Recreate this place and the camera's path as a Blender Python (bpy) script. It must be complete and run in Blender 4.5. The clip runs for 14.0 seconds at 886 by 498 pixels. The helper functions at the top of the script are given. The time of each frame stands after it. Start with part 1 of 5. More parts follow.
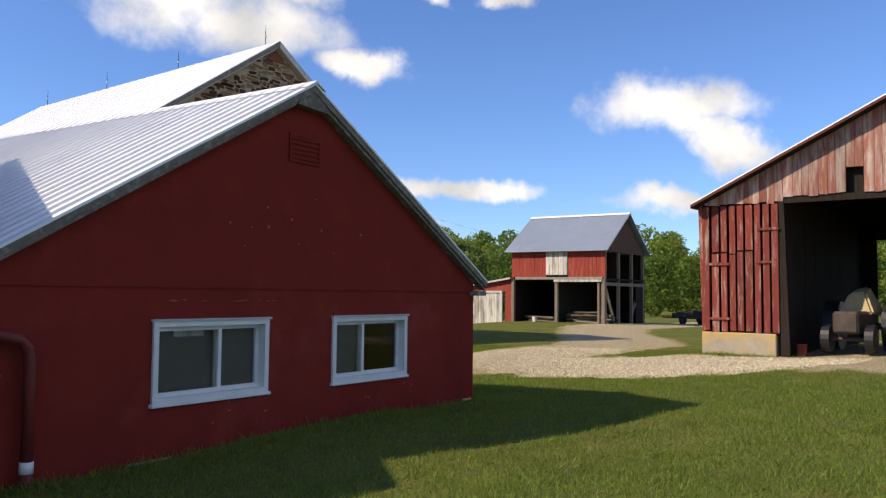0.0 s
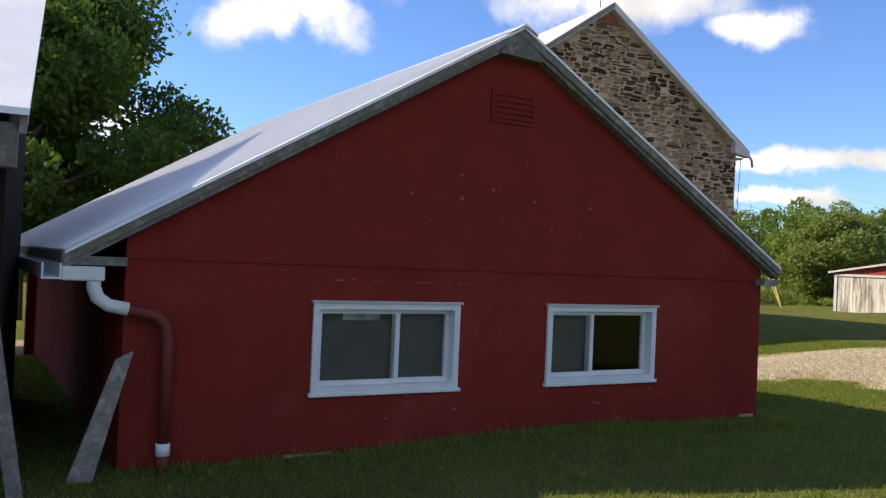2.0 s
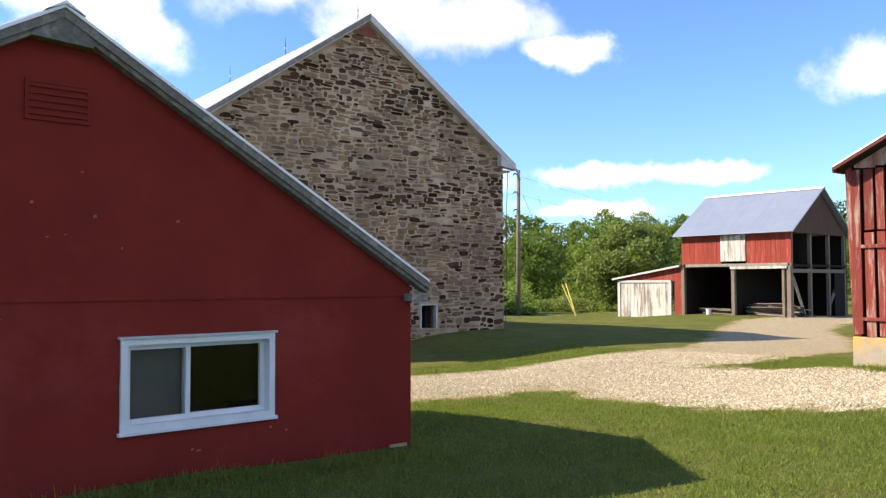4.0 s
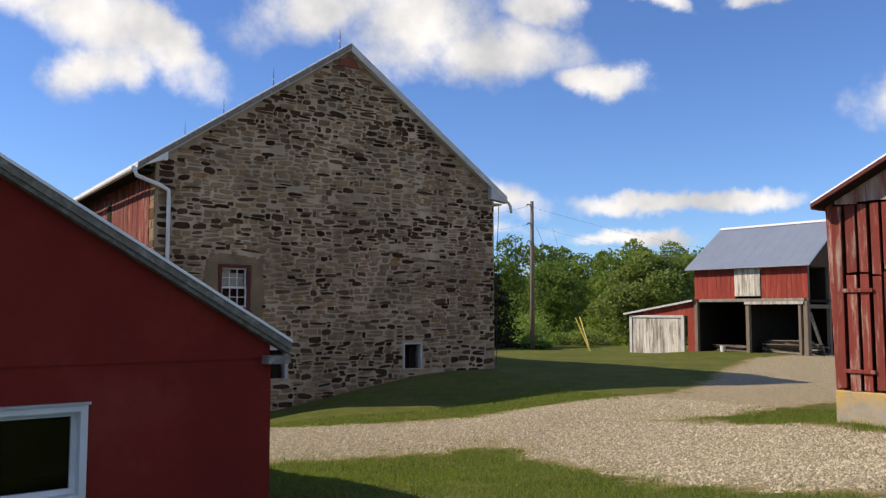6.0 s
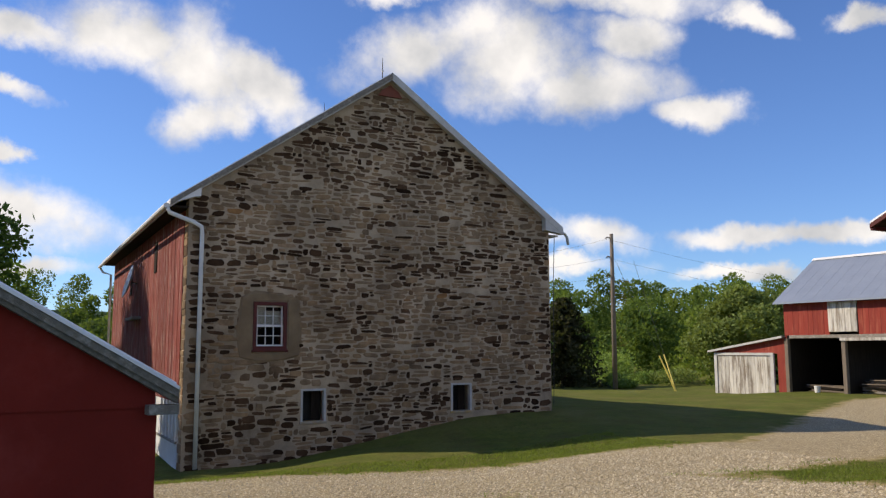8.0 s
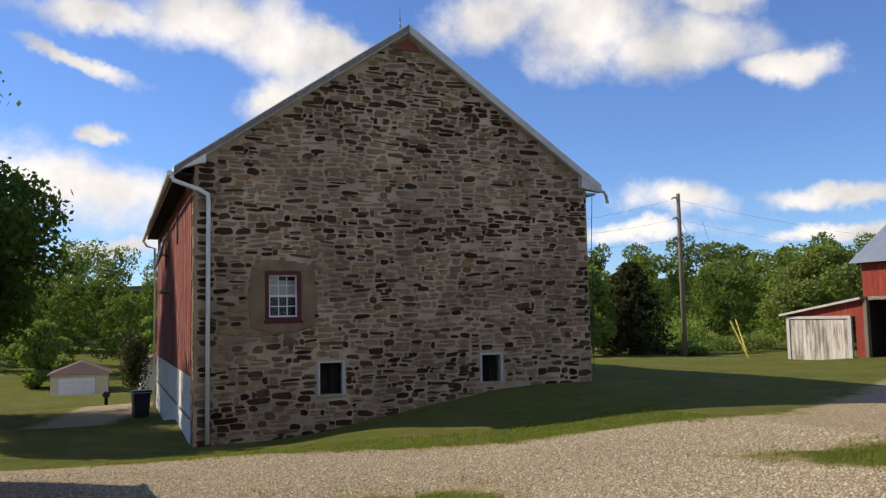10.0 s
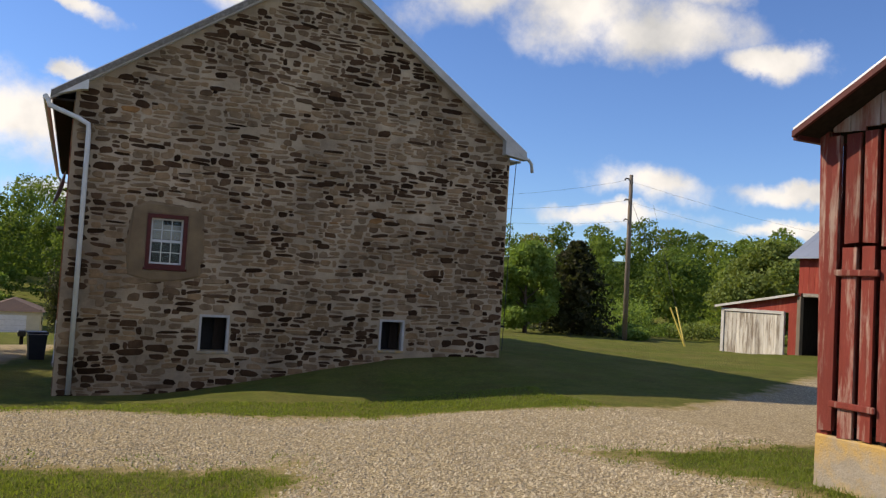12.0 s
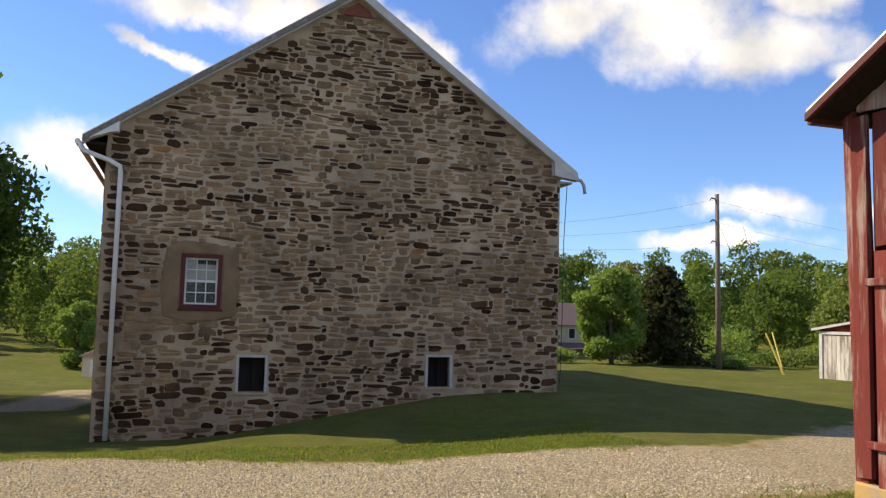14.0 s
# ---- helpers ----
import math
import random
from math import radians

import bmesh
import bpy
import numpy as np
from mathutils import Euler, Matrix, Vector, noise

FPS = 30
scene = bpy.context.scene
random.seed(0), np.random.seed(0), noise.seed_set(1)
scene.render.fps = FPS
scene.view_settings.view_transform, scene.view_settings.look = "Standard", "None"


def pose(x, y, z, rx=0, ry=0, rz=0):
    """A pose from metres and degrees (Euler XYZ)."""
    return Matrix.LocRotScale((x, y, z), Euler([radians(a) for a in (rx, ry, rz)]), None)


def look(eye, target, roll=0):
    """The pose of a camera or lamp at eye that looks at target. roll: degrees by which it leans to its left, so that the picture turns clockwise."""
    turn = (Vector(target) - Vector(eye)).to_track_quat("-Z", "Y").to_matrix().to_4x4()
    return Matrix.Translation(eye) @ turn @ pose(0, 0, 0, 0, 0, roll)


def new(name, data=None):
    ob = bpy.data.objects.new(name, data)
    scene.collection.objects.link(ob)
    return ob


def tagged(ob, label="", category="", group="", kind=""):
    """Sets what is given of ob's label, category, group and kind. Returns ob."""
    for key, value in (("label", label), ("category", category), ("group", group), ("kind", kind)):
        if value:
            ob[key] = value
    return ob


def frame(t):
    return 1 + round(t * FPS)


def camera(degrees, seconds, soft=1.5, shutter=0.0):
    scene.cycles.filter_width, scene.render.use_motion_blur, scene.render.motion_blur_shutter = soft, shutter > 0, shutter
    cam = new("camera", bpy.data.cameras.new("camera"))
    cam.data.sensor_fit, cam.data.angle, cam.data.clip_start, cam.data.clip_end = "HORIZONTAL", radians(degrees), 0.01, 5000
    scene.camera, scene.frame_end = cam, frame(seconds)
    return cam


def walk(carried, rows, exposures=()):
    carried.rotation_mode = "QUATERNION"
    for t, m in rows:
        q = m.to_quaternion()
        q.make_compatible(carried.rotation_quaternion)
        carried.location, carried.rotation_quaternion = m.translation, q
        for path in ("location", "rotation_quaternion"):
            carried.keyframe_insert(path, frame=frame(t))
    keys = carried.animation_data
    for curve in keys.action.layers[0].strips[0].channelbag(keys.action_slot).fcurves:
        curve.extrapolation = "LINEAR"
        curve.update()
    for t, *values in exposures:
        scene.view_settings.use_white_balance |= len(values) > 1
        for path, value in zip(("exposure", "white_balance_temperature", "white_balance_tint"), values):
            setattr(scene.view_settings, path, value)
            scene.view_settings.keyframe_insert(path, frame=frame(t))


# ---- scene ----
cam = camera(56.8, 14.0, soft=1.3)
PATH = [
    (0, (-21.837, -23.468, 1.453), (-20.268, -22.233, 1.564), 0.6),
    (0.5, (-21.273, -23.345, 1.449), (-19.964, -21.838, 1.584), 0.1),
    (1, (-20.736, -23.328, 1.501), (-19.562, -21.711, 1.582), -1.0),
    (1.5, (-20.014, -23.292, 1.539), (-18.955, -21.595, 1.539), 0.5),
    (2, (-19.362, -23.351, 1.599), (-18.502, -21.545, 1.623), 2.5),
    (2.5, (-18.715, -23.291, 1.563), (-17.871, -21.477, 1.589), 3.7),
    (3, (-18.061, -23.439, 1.542), (-16.92, -21.796, 1.561), 1.0),
    (3.2, (-17.766, -23.469, 1.552), (-16.581, -21.858, 1.592), 0.8),
    (5.5, (-15.211, -23.552, 1.883), (-14.008, -21.958, 1.998), -0.9),
    (6, (-14.712, -23.601, 1.951), (-13.577, -21.962, 2.103), 0.0),
    (6.5, (-14.178, -23.536, 1.977), (-13.135, -21.851, 2.251), 1.0),
    (7, (-13.592, -23.495, 1.978), (-12.607, -21.773, 2.228), -0.6),
    (9.3, (-11.153, -22.857, 1.947), (-10.3, -21.065, 2.187), 0.8),
    (9.5, (-10.859, -22.785, 1.934), (-10.047, -20.97, 2.153), -0.2),
    (10, (-10.354, -22.659, 1.935), (-9.603, -20.813, 2.106), -1.1),
    (10.5, (-9.75, -22.461, 1.949), (-9.013, -20.611, 2.138), -1.6),
    (11, (-9.175, -22.396, 1.924), (-8.486, -20.522, 2.05), -1.5),
    (11.5, (-8.63, -22.204, 1.904), (-7.96, -20.327, 2.063), -0.2),
    (12, (-8.075, -22.01, 1.905), (-7.255, -20.188, 1.999), 3.4),
    (12.5, (-7.587, -21.876, 1.904), (-6.945, -19.982, 1.943), 2.5),
    (13, (-7.139, -21.665, 1.891), (-6.548, -19.757, 1.997), 3.2),
    (13.5, (-6.705, -21.603, 1.885), (-6.048, -19.72, 2.034), 1.1),
    (14, (-6.24, -21.443, 1.91), (-5.65, -19.539, 2.077), 1.5),
]
walk(cam, [(t, look(eye, aim, lean)) for t, eye, aim, lean in PATH], exposures=[(t, e, k, 13) for t, e, k in (
    (0.0, 0.2, 7400), (1.0, 0.2, 7550), (2.0, 0.45, 7550), (2.5, 0.75, 7500), (3.0, 0.98, 7350), (5.5, 0.35, 7250), (6.5, -0.12, 7250), (7.0, 0.0, 7250), (7.2, 0.0, 7250),
    (9.5, 0.0, 7350), (11.0, 0.12, 7500), (11.5, 0.12, 7600), (12.0, 0.02, 7700), (12.5, 0.36, 7800), (13.5, 0.26, 7800), (14.0, 0.36, 7800))])

# ---- light ----
SUN_DIR = Vector((-0.81 * math.cos(radians(37)), 0.59 * math.cos(radians(37)), math.sin(radians(37)))).normalized()
sun = new("sun", bpy.data.lights.new("sun", "SUN"))
sun.data.energy, sun.data.angle, sun.data.color = 5.0, radians(0.55), (1.0, 0.93, 0.80)
sun.matrix_world = look(SUN_DIR * 100, (0, 0, 0))


def sky_world():
    """Blue sky with a scatter of cumulus, each given by its bearing, elevation and half sizes in degrees."""
    w = bpy.data.worlds.new("sky")
    scene.world = w
    w.use_nodes = True
    nt = w.node_tree
    nt.nodes.clear()
    N, L = nt.nodes.new, nt.links.new

    def mth(op, a, b=None, c=None):
        n = N("ShaderNodeMath")
        n.operation = op
        for i, v in enumerate((a, b, c)):
            if v is None:
                continue
            if isinstance(v, (int, float)):
                n.inputs[i].default_value = v
            else:
                L(v, n.inputs[i])
        return n.outputs[0]

    out, bg = N("ShaderNodeOutputWorld"), N("ShaderNodeBackground")
    sky = N("ShaderNodeTexSky")
    sky.sky_type, sky.sun_disc = "NISHITA", False
    sky.sun_elevation, sky.sun_rotation = radians(37), math.atan2(SUN_DIR.x, SUN_DIR.y) % (2 * math.pi)
    sky.air_density, sky.dust_density, sky.ozone_density = 1.0, 0.0, 3.0
    co = N("ShaderNodeTexCoord").outputs["Generated"]
    nz = N("ShaderNodeTexNoise")
    nz.inputs["Scale"].default_value, nz.inputs["Detail"].default_value, nz.inputs["Roughness"].default_value = 11, 10, 0.6
    L(co, nz.inputs["Vector"])
    sep = N("ShaderNodeSeparateXYZ")
    L(co, sep.inputs[0])
    nsep = N("ShaderNodeSeparateColor")
    L(nz.outputs["Color"], nsep.inputs[0])
    az = mth("MULTIPLY", mth("ARCTAN2", sep.outputs[0], sep.outputs[1]), 57.2958)
    el = mth("MULTIPLY", mth("ARCSINE", sep.outputs[2]), 57.2958)
    az = mth("ADD", az, mth("MULTIPLY", mth("SUBTRACT", nsep.outputs[0], 0.5), 7.0))
    el = mth("ADD", el, mth("MULTIPLY", mth("SUBTRACT", nsep.outputs[1], 0.5), 4.0))
    # bearing, elevation, half width, half height, tilt
    clouds = [(-1.0, 19.7, 5.8, 1.3, 0), (6.1, 20.1, 6.2, 2.6, -8), (10.7, 18.8, 6.0, 3.6, -15), (14.9, 18.2, 5.6, 2.2, -38), (11.6, 15.4, 4.0, 2.0, 20),
              (26.8, 20.4, 7.2, 2.9, 15), (32.9, 19.5, 7.6, 3.4, 0), (37.9, 18.1, 8.6, 2.5, -4), (41.8, 20.5, 4.2, 1.9, 0), (45.6, 15.6, 3.8, 1.4, -5),
              (-2.7, 8.7, 10.4, 2.7, -10), (0.1, 5.0, 5.0, 0.8, 0), (-0.9, 12.2, 1.6, 0.7, 0), (-2.2, 16.8, 4.8, 0.7, -15), (38.0, 7.7, 5.2, 1.6, -8),
              (36.1, 5.6, 6.2, 0.9, 0), (49.3, 7.3, 6.6, 0.9, 0), (48.5, 5.0, 5.0, 0.6, 0), (41.1, 23.6, 7.2, 1.9, -10), (49.6, 20.9, 3.2, 1.1, -25),
              (55.9, 20.2, 2.3, 0.8, 0), (25.0, 24.3, 4.0, 1.0, 0), (67.6, 12.7, 6.0, 2.0, 0), (71.5, 10.1, 4.8, 1.6, -25), (53.6, 7.2, 5.4, 0.8, 0), (67.5, 6.4, 4.6, 1.0, 0)]
    # thicker unseen cloud cover, added overhead and behind the walk to whiten ambient light
    clouds += [(-30, 20, 10, 5, 0), (100, 20, 18, 7, 0), (150, 30, 26, 13, 0), (-150, 26, 30, 12, 0), (180, 52, 40, 11, 0), (60, 50, 26, 8, 0), (-110, 60, 28, 7, 0), (-100, 18, 16, 6, 0), (120, 8, 30, 4, 0)]
    dens = None
    for a0, e0, wa, he, tilt in clouds:
        ct, st = math.cos(radians(tilt)), math.sin(radians(tilt))
        du, dv = mth("SUBTRACT", az, a0), mth("SUBTRACT", el, e0)
        da = mth("ADD", mth("MULTIPLY", du, ct / wa), mth("MULTIPLY", dv, st / wa))
        de = mth("ADD", mth("MULTIPLY", dv, ct / he), mth("MULTIPLY", du, -st / he))
        d = mth("SUBTRACT", 1.0, mth("SQRT", mth("ADD", mth("MULTIPLY", da, da), mth("MULTIPLY", de, de))))
        dens = d if dens is None else mth("MAXIMUM", dens, d)
    dens = mth("ADD", dens, mth("MULTIPLY", mth("SUBTRACT", nsep.outputs[2], 0.5), 1.5))
    ramp = N("ShaderNodeMapRange")
    ramp.interpolation_type = "SMOOTHSTEP"
    L(dens, ramp.inputs[0])
    ramp.inputs[1].default_value, ramp.inputs[2].default_value = -0.12, 0.72
    nz2 = N("ShaderNodeTexNoise")
    nz2.inputs["Scale"].default_value, nz2.inputs["Detail"].default_value = 9, 7
    L(co, nz2.inputs["Vector"])
    shade = N("ShaderNodeMapRange")
    L(nz2.outputs[0], shade.inputs[0])
    shade.inputs[1].default_value, shade.inputs[2].default_value = 0.36, 0.6
    cc = N("ShaderNodeMix")
    cc.data_type = "RGBA"
    cc.inputs[6].default_value, cc.inputs[7].default_value = (5.6, 6.1, 6.8, 1), (9.6, 9.9, 10.3, 1)
    L(shade.outputs[0], cc.inputs[0])
    mx = N("ShaderNodeMix")
    mx.data_type = "RGBA"
    tint = N("ShaderNodeMix")
    tint.data_type, tint.blend_type = "RGBA", "MULTIPLY"
    tint.inputs[0].default_value, tint.inputs[7].default_value = 1.0, (0.74, 1.06, 1.62, 1)
    L(sky.outputs[0], tint.inputs[6])
    L(ramp.outputs[0], mx.inputs[0])
    L(tint.outputs[2], mx.inputs[6])
    L(cc.outputs[2], mx.inputs[7])
    L(mx.outputs[2], bg.inputs[0])
    bg.inputs[1].default_value = 0.10
    L(bg.outputs[0], out.inputs[0])


sky_world()


# ---- materials ----
def mat(name, a, b, scale=6.0, rough=0.8, bump=0.3, metal=0.0, stretch=(1, 1, 1), c=None, wear=0.5, vary=None, vary_amt=0.25, fine=40.0, spec=0.4, coarse=0.6):
    """Two-scale noise between colours a and b, stains of colour c, fine bump; vary: 'object' or 'island' shifts each piece's tone."""
    m = bpy.data.materials.new(name)
    m.use_nodes = True
    nt = m.node_tree
    N, L = nt.nodes.new, nt.links.new
    bs = nt.nodes["Principled BSDF"]
    bs.inputs["Metallic"].default_value = metal
    bs.inputs["Specular IOR Level"].default_value = spec
    co = N("ShaderNodeTexCoord").outputs["Object"]
    mp = N("ShaderNodeMapping")
    mp.inputs["Scale"].default_value = stretch
    L(co, mp.inputs[0])
    vec = mp.outputs[0]
    rnd = None
    if vary:
        if vary == "object":
            rnd = N("ShaderNodeObjectInfo").outputs["Random"]
        else:
            rnd = N("ShaderNodeNewGeometry").outputs["Random Per Island"]
        off = N("ShaderNodeVectorMath")
        off.operation = "MULTIPLY_ADD"
        comb = N("ShaderNodeCombineXYZ")
        for i in range(3):
            L(rnd, comb.inputs[i])
        L(comb.outputs[0], off.inputs[0])
        off.inputs[1].default_value = (37, 53, 71)
        L(vec, off.inputs[2])
        vec = off.outputs[0]

    def noise_tex(s, d=6, r=0.6):
        n = N("ShaderNodeTexNoise")
        n.inputs["Scale"].default_value, n.inputs["Detail"].default_value, n.inputs["Roughness"].default_value = s, d, r
        L(vec, n.inputs["Vector"])
        return n.outputs[0]

    def rng(x, lo, hi, tlo=0.0, thi=1.0):
        n = N("ShaderNodeMapRange")
        L(x, n.inputs[0])
        for i, v in zip((1, 2, 3, 4), (lo, hi, tlo, thi)):
            n.inputs[i].default_value = v
        return n.outputs[0]

    def mix(f, x, y, blend="MIX"):
        n = N("ShaderNodeMix")
        n.data_type, n.blend_type = "RGBA", blend
        for i, v in ((0, f), (6, x), (7, y)):
            if isinstance(v, (int, float)):
                n.inputs[i].default_value = v
            elif isinstance(v, tuple):
                n.inputs[i].default_value = (*v, 1)
            else:
                L(v, n.inputs[i])
        return n.outputs[2]

    n1, n2 = noise_tex(scale), noise_tex(fine, 5)
    col = mix(rng(n1, 0.34, 0.66), a, b)
    col = mix(rng(n2, 0.25, 0.75, 0.0, 0.35), col, tuple(v * coarse for v in a), "MIX")
    if c:
        n3 = noise_tex(scale * 0.45, 8, 0.7)
        col = mix(rng(n3, 0.62 - 0.22 * wear, 0.72 - 0.14 * wear), col, c)
    if rnd is not None:
        col = mix(1.0, col, mix(rnd, (1 - vary_amt,) * 3, (1 + vary_amt * 0.8,) * 3), "MULTIPLY")
    L(col, bs.inputs["Base Color"])
    L(rng(n2, 0.2, 0.8, max(0.02, rough - 0.1), min(1, rough + 0.1)), bs.inputs["Roughness"])
    if bump:
        bp = N("ShaderNodeBump")
        bp.inputs["Strength"].default_value, bp.inputs["Distance"].default_value = bump, 0.02
        h = N("ShaderNodeMath")
        h.operation = "ADD"
        L(n1, h.inputs[0])
        L(n2, h.inputs[1])
        L(h.outputs[0], bp.inputs["Height"])
        L(bp.outputs[0], bs.inputs["Normal"])
    return m


def weathered(m, scale, lo, hi):
    """Broad blotches of dirt over a material's own colour."""
    nt = m.node_tree
    bs = nt.nodes["Principled BSDF"]
    old = bs.inputs["Base Color"].links[0].from_socket
    co = nt.nodes.new("ShaderNodeTexCoord")
    nz = nt.nodes.new("ShaderNodeTexNoise")
    nz.inputs["Scale"].default_value, nz.inputs["Detail"].default_value, nz.inputs["Roughness"].default_value = scale, 7, 0.65
    nt.links.new(co.outputs["Object"], nz.inputs["Vector"])
    mr = nt.nodes.new("ShaderNodeMapRange")
    for i, v in zip((1, 2, 3, 4), (0.34, 0.62, lo, hi)):
        mr.inputs[i].default_value = v
    nt.links.new(nz.outputs[0], mr.inputs[0])
    mx = nt.nodes.new("ShaderNodeMix")
    mx.data_type, mx.blend_type = "RGBA", "MULTIPLY"
    mx.inputs[0].default_value = 1
    nt.links.new(old, mx.inputs[6])
    nt.links.new(mr.outputs[0], mx.inputs[7])
    nt.links.new(mx.outputs[2], bs.inputs["Base Color"])
    return m


def stone_mat(name):
    """Fieldstone: each stone's own tone picks it out of tan, grey, buff and dark brown."""
    m = mat(name, (0.345, 0.252, 0.168), (0.20, 0.145, 0.096), 3.0, 0.92, 0.8, fine=45, spec=0.08)
    nt = m.node_tree
    bs = nt.nodes["Principled BSDF"]
    old = bs.inputs["Base Color"].links[0].from_socket
    at = nt.nodes.new("ShaderNodeAttribute")
    at.attribute_name = "tone"
    ramp = nt.nodes.new("ShaderNodeValToRGB")
    e = ramp.color_ramp.elements
    e[0].position, e[0].color = 0.0, (0.11, 0.078, 0.062, 1)
    e[1].position, e[1].color = 0.26, (0.40, 0.31, 0.26, 1)
    for p, cval in ((0.36, (0.72, 0.66, 0.60, 1)), (0.5, (1.0, 0.95, 0.88, 1)), (0.68, (1.05, 0.92, 0.75, 1)), (0.82, (1.3, 1.2, 1.08, 1)), (1.0, (1.15, 0.82, 0.52, 1))):
        k = e.new(p)
        k.color = cval
    nt.links.new(at.outputs["Fac"], ramp.inputs[0])
    mx = nt.nodes.new("ShaderNodeMix")
    mx.data_type, mx.blend_type = "RGBA", "MULTIPLY"
    mx.inputs[0].default_value = 1
    nt.links.new(old, mx.inputs[6])
    nt.links.new(ramp.outputs[0], mx.inputs[7])
    nt.links.new(mx.outputs[2], bs.inputs["Base Color"])
    return m


def glass_mat(name, tint, rough=0.03):
    m = bpy.data.materials.new(name)
    m.use_nodes = True
    bs = m.node_tree.nodes["Principled BSDF"]
    bs.inputs["Base Color"].default_value = (*tint, 1)
    bs.inputs["Roughness"].default_value = rough
    bs.inputs["Transmission Weight"].default_value = 1.0
    bs.inputs["IOR"].default_value = 1.3
    bs.inputs["Specular IOR Level"].default_value = 0.3
    return m


M_RED = mat("red_wall_paint", (0.225, 0.026, 0.018), (0.175, 0.021, 0.015), 1.2, 0.9, 0.25, spec=0.12, c=(0.24, 0.036, 0.027), wear=0.4, fine=25, coarse=0.85)
M_FLAKE = mat("bare_patch", (0.30, 0.16, 0.12), (0.23, 0.07, 0.05), 20, 0.9, 0.1)
M_REDPIPE = mat("red_pipe_paint", (0.19, 0.026, 0.019), (0.15, 0.021, 0.015), 5, 0.6, 0.1)
M_MAROON = mat("maroon_paint", (0.105, 0.016, 0.012), (0.075, 0.013, 0.010), 5, 0.7, 0.2)
M_REDBOARD = mat("weathered_red_board", (0.235, 0.04, 0.027), (0.17, 0.03, 0.02), 3, 0.85, 0.6, stretch=(6, 6, 0.7), c=(0.36, 0.25, 0.20), wear=0.42, vary="object", vary_amt=0.22)
M_REDFADED = mat("flaking_red_board", (0.27, 0.075, 0.05), (0.33, 0.17, 0.13), 2.2, 0.9, 0.6, stretch=(5, 5, 0.6), c=(0.42, 0.33, 0.28), wear=0.75, vary="object", vary_amt=0.25)
M_REDFAR = mat("red_barn_siding", (0.30, 0.042, 0.026), (0.25, 0.034, 0.022), 2.5, 0.85, 0.3, stretch=(5, 5, 0.6), c=(0.33, 0.08, 0.05), vary="object", vary_amt=0.14)
M_WHITE = mat("white_paint", (0.72, 0.72, 0.70), (0.62, 0.62, 0.60), 4, 0.5, 0.12, fine=30, coarse=0.85)
M_WHITEOLD = mat("peeling_white_board", (0.66, 0.64, 0.58), (0.52, 0.48, 0.42), 2.0, 0.85, 0.5, stretch=(5, 5, 0.7), c=(0.22, 0.18, 0.14), wear=0.75, vary="object", vary_amt=0.2)
M_BROWNBOARD = mat("brown_weathered_board", (0.13, 0.075, 0.055), (0.09, 0.05, 0.038), 3, 0.9, 0.5, stretch=(6, 6, 0.7), spec=0.15)
M_GREYWOOD = mat("weathered_grey_wood", (0.26, 0.235, 0.20), (0.17, 0.15, 0.125), 3, 0.9, 0.6, stretch=(6, 6, 6), c=(0.36, 0.33, 0.29), vary="object", vary_amt=0.2)
M_POST = mat("grey_brown_post", (0.24, 0.195, 0.15), (0.15, 0.115, 0.085), 4, 0.9, 0.6, stretch=(6, 6, 0.5))
# dark wood, near-black because the shade of open bays is put into its colour
M_DARKWOOD_SHADE = mat("dark_wood_and_shade", (0.036, 0.028, 0.023), (0.02, 0.016, 0.013), 3, 0.95, 0.4, spec=0.08, stretch=(5, 5, 0.6))
M_ROOF = mat("galvanised_roof", (0.82, 0.82, 0.82), (0.72, 0.72, 0.73), 1.5, 0.5, 0.08, metal=0.12, fine=18, coarse=0.9)
M_ROOFBLUE = mat("bluish_metal_roof", (0.30, 0.34, 0.40), (0.26, 0.30, 0.36), 0.8, 0.45, 0.06, metal=0.4, fine=12, coarse=0.92)
M_TRIM = mat("pale_grey_trim", (0.55, 0.54, 0.52), (0.42, 0.41, 0.39), 3, 0.7, 0.2, fine=25)
M_MORTAR = mat("lime_mortar", (0.52, 0.41, 0.29), (0.36, 0.275, 0.185), 0.8, 0.95, 0.8, c=(0.26, 0.20, 0.14), wear=0.5, spec=0.1, fine=30)
M_STUCCO = mat("tan_render", (0.25, 0.175, 0.10), (0.16, 0.11, 0.065), 1.6, 0.95, 0.5)
M_STONE = weathered(stone_mat("fieldstone"), 0.55, 0.62, 1.12)
weathered(M_MORTAR, 0.55, 0.62, 1.12)
M_CONC = mat("pale_concrete", (0.40, 0.35, 0.28), (0.30, 0.26, 0.20), 3, 0.9, 0.5, c=(0.46, 0.30, 0.10), wear=0.75)
M_GLASS = glass_mat("window_glass", (0.82, 0.85, 0.85))
# near-black colour that stands in for the shade of unlit rooms
M_ROOMSHADE = mat("painted_room_shade", (0.035, 0.034, 0.034), (0.02, 0.02, 0.02), 2, 0.9, 0.1)
M_CURTAIN = mat("faded_cream_blind", (0.55, 0.50, 0.40), (0.42, 0.39, 0.33), 4, 0.9, 0.2)
M_SCREEN = mat("grey_insect_screen", (0.085, 0.084, 0.08), (0.062, 0.062, 0.058), 3, 0.7, 0.1)
M_BLACK = mat("black_plastic", (0.018, 0.018, 0.020), (0.012, 0.012, 0.014), 4, 0.45, 0.1)
M_RUST = mat("dull_farm_metal", (0.11, 0.08, 0.06), (0.06, 0.05, 0.045), 5, 0.7, 0.4, metal=0.5)
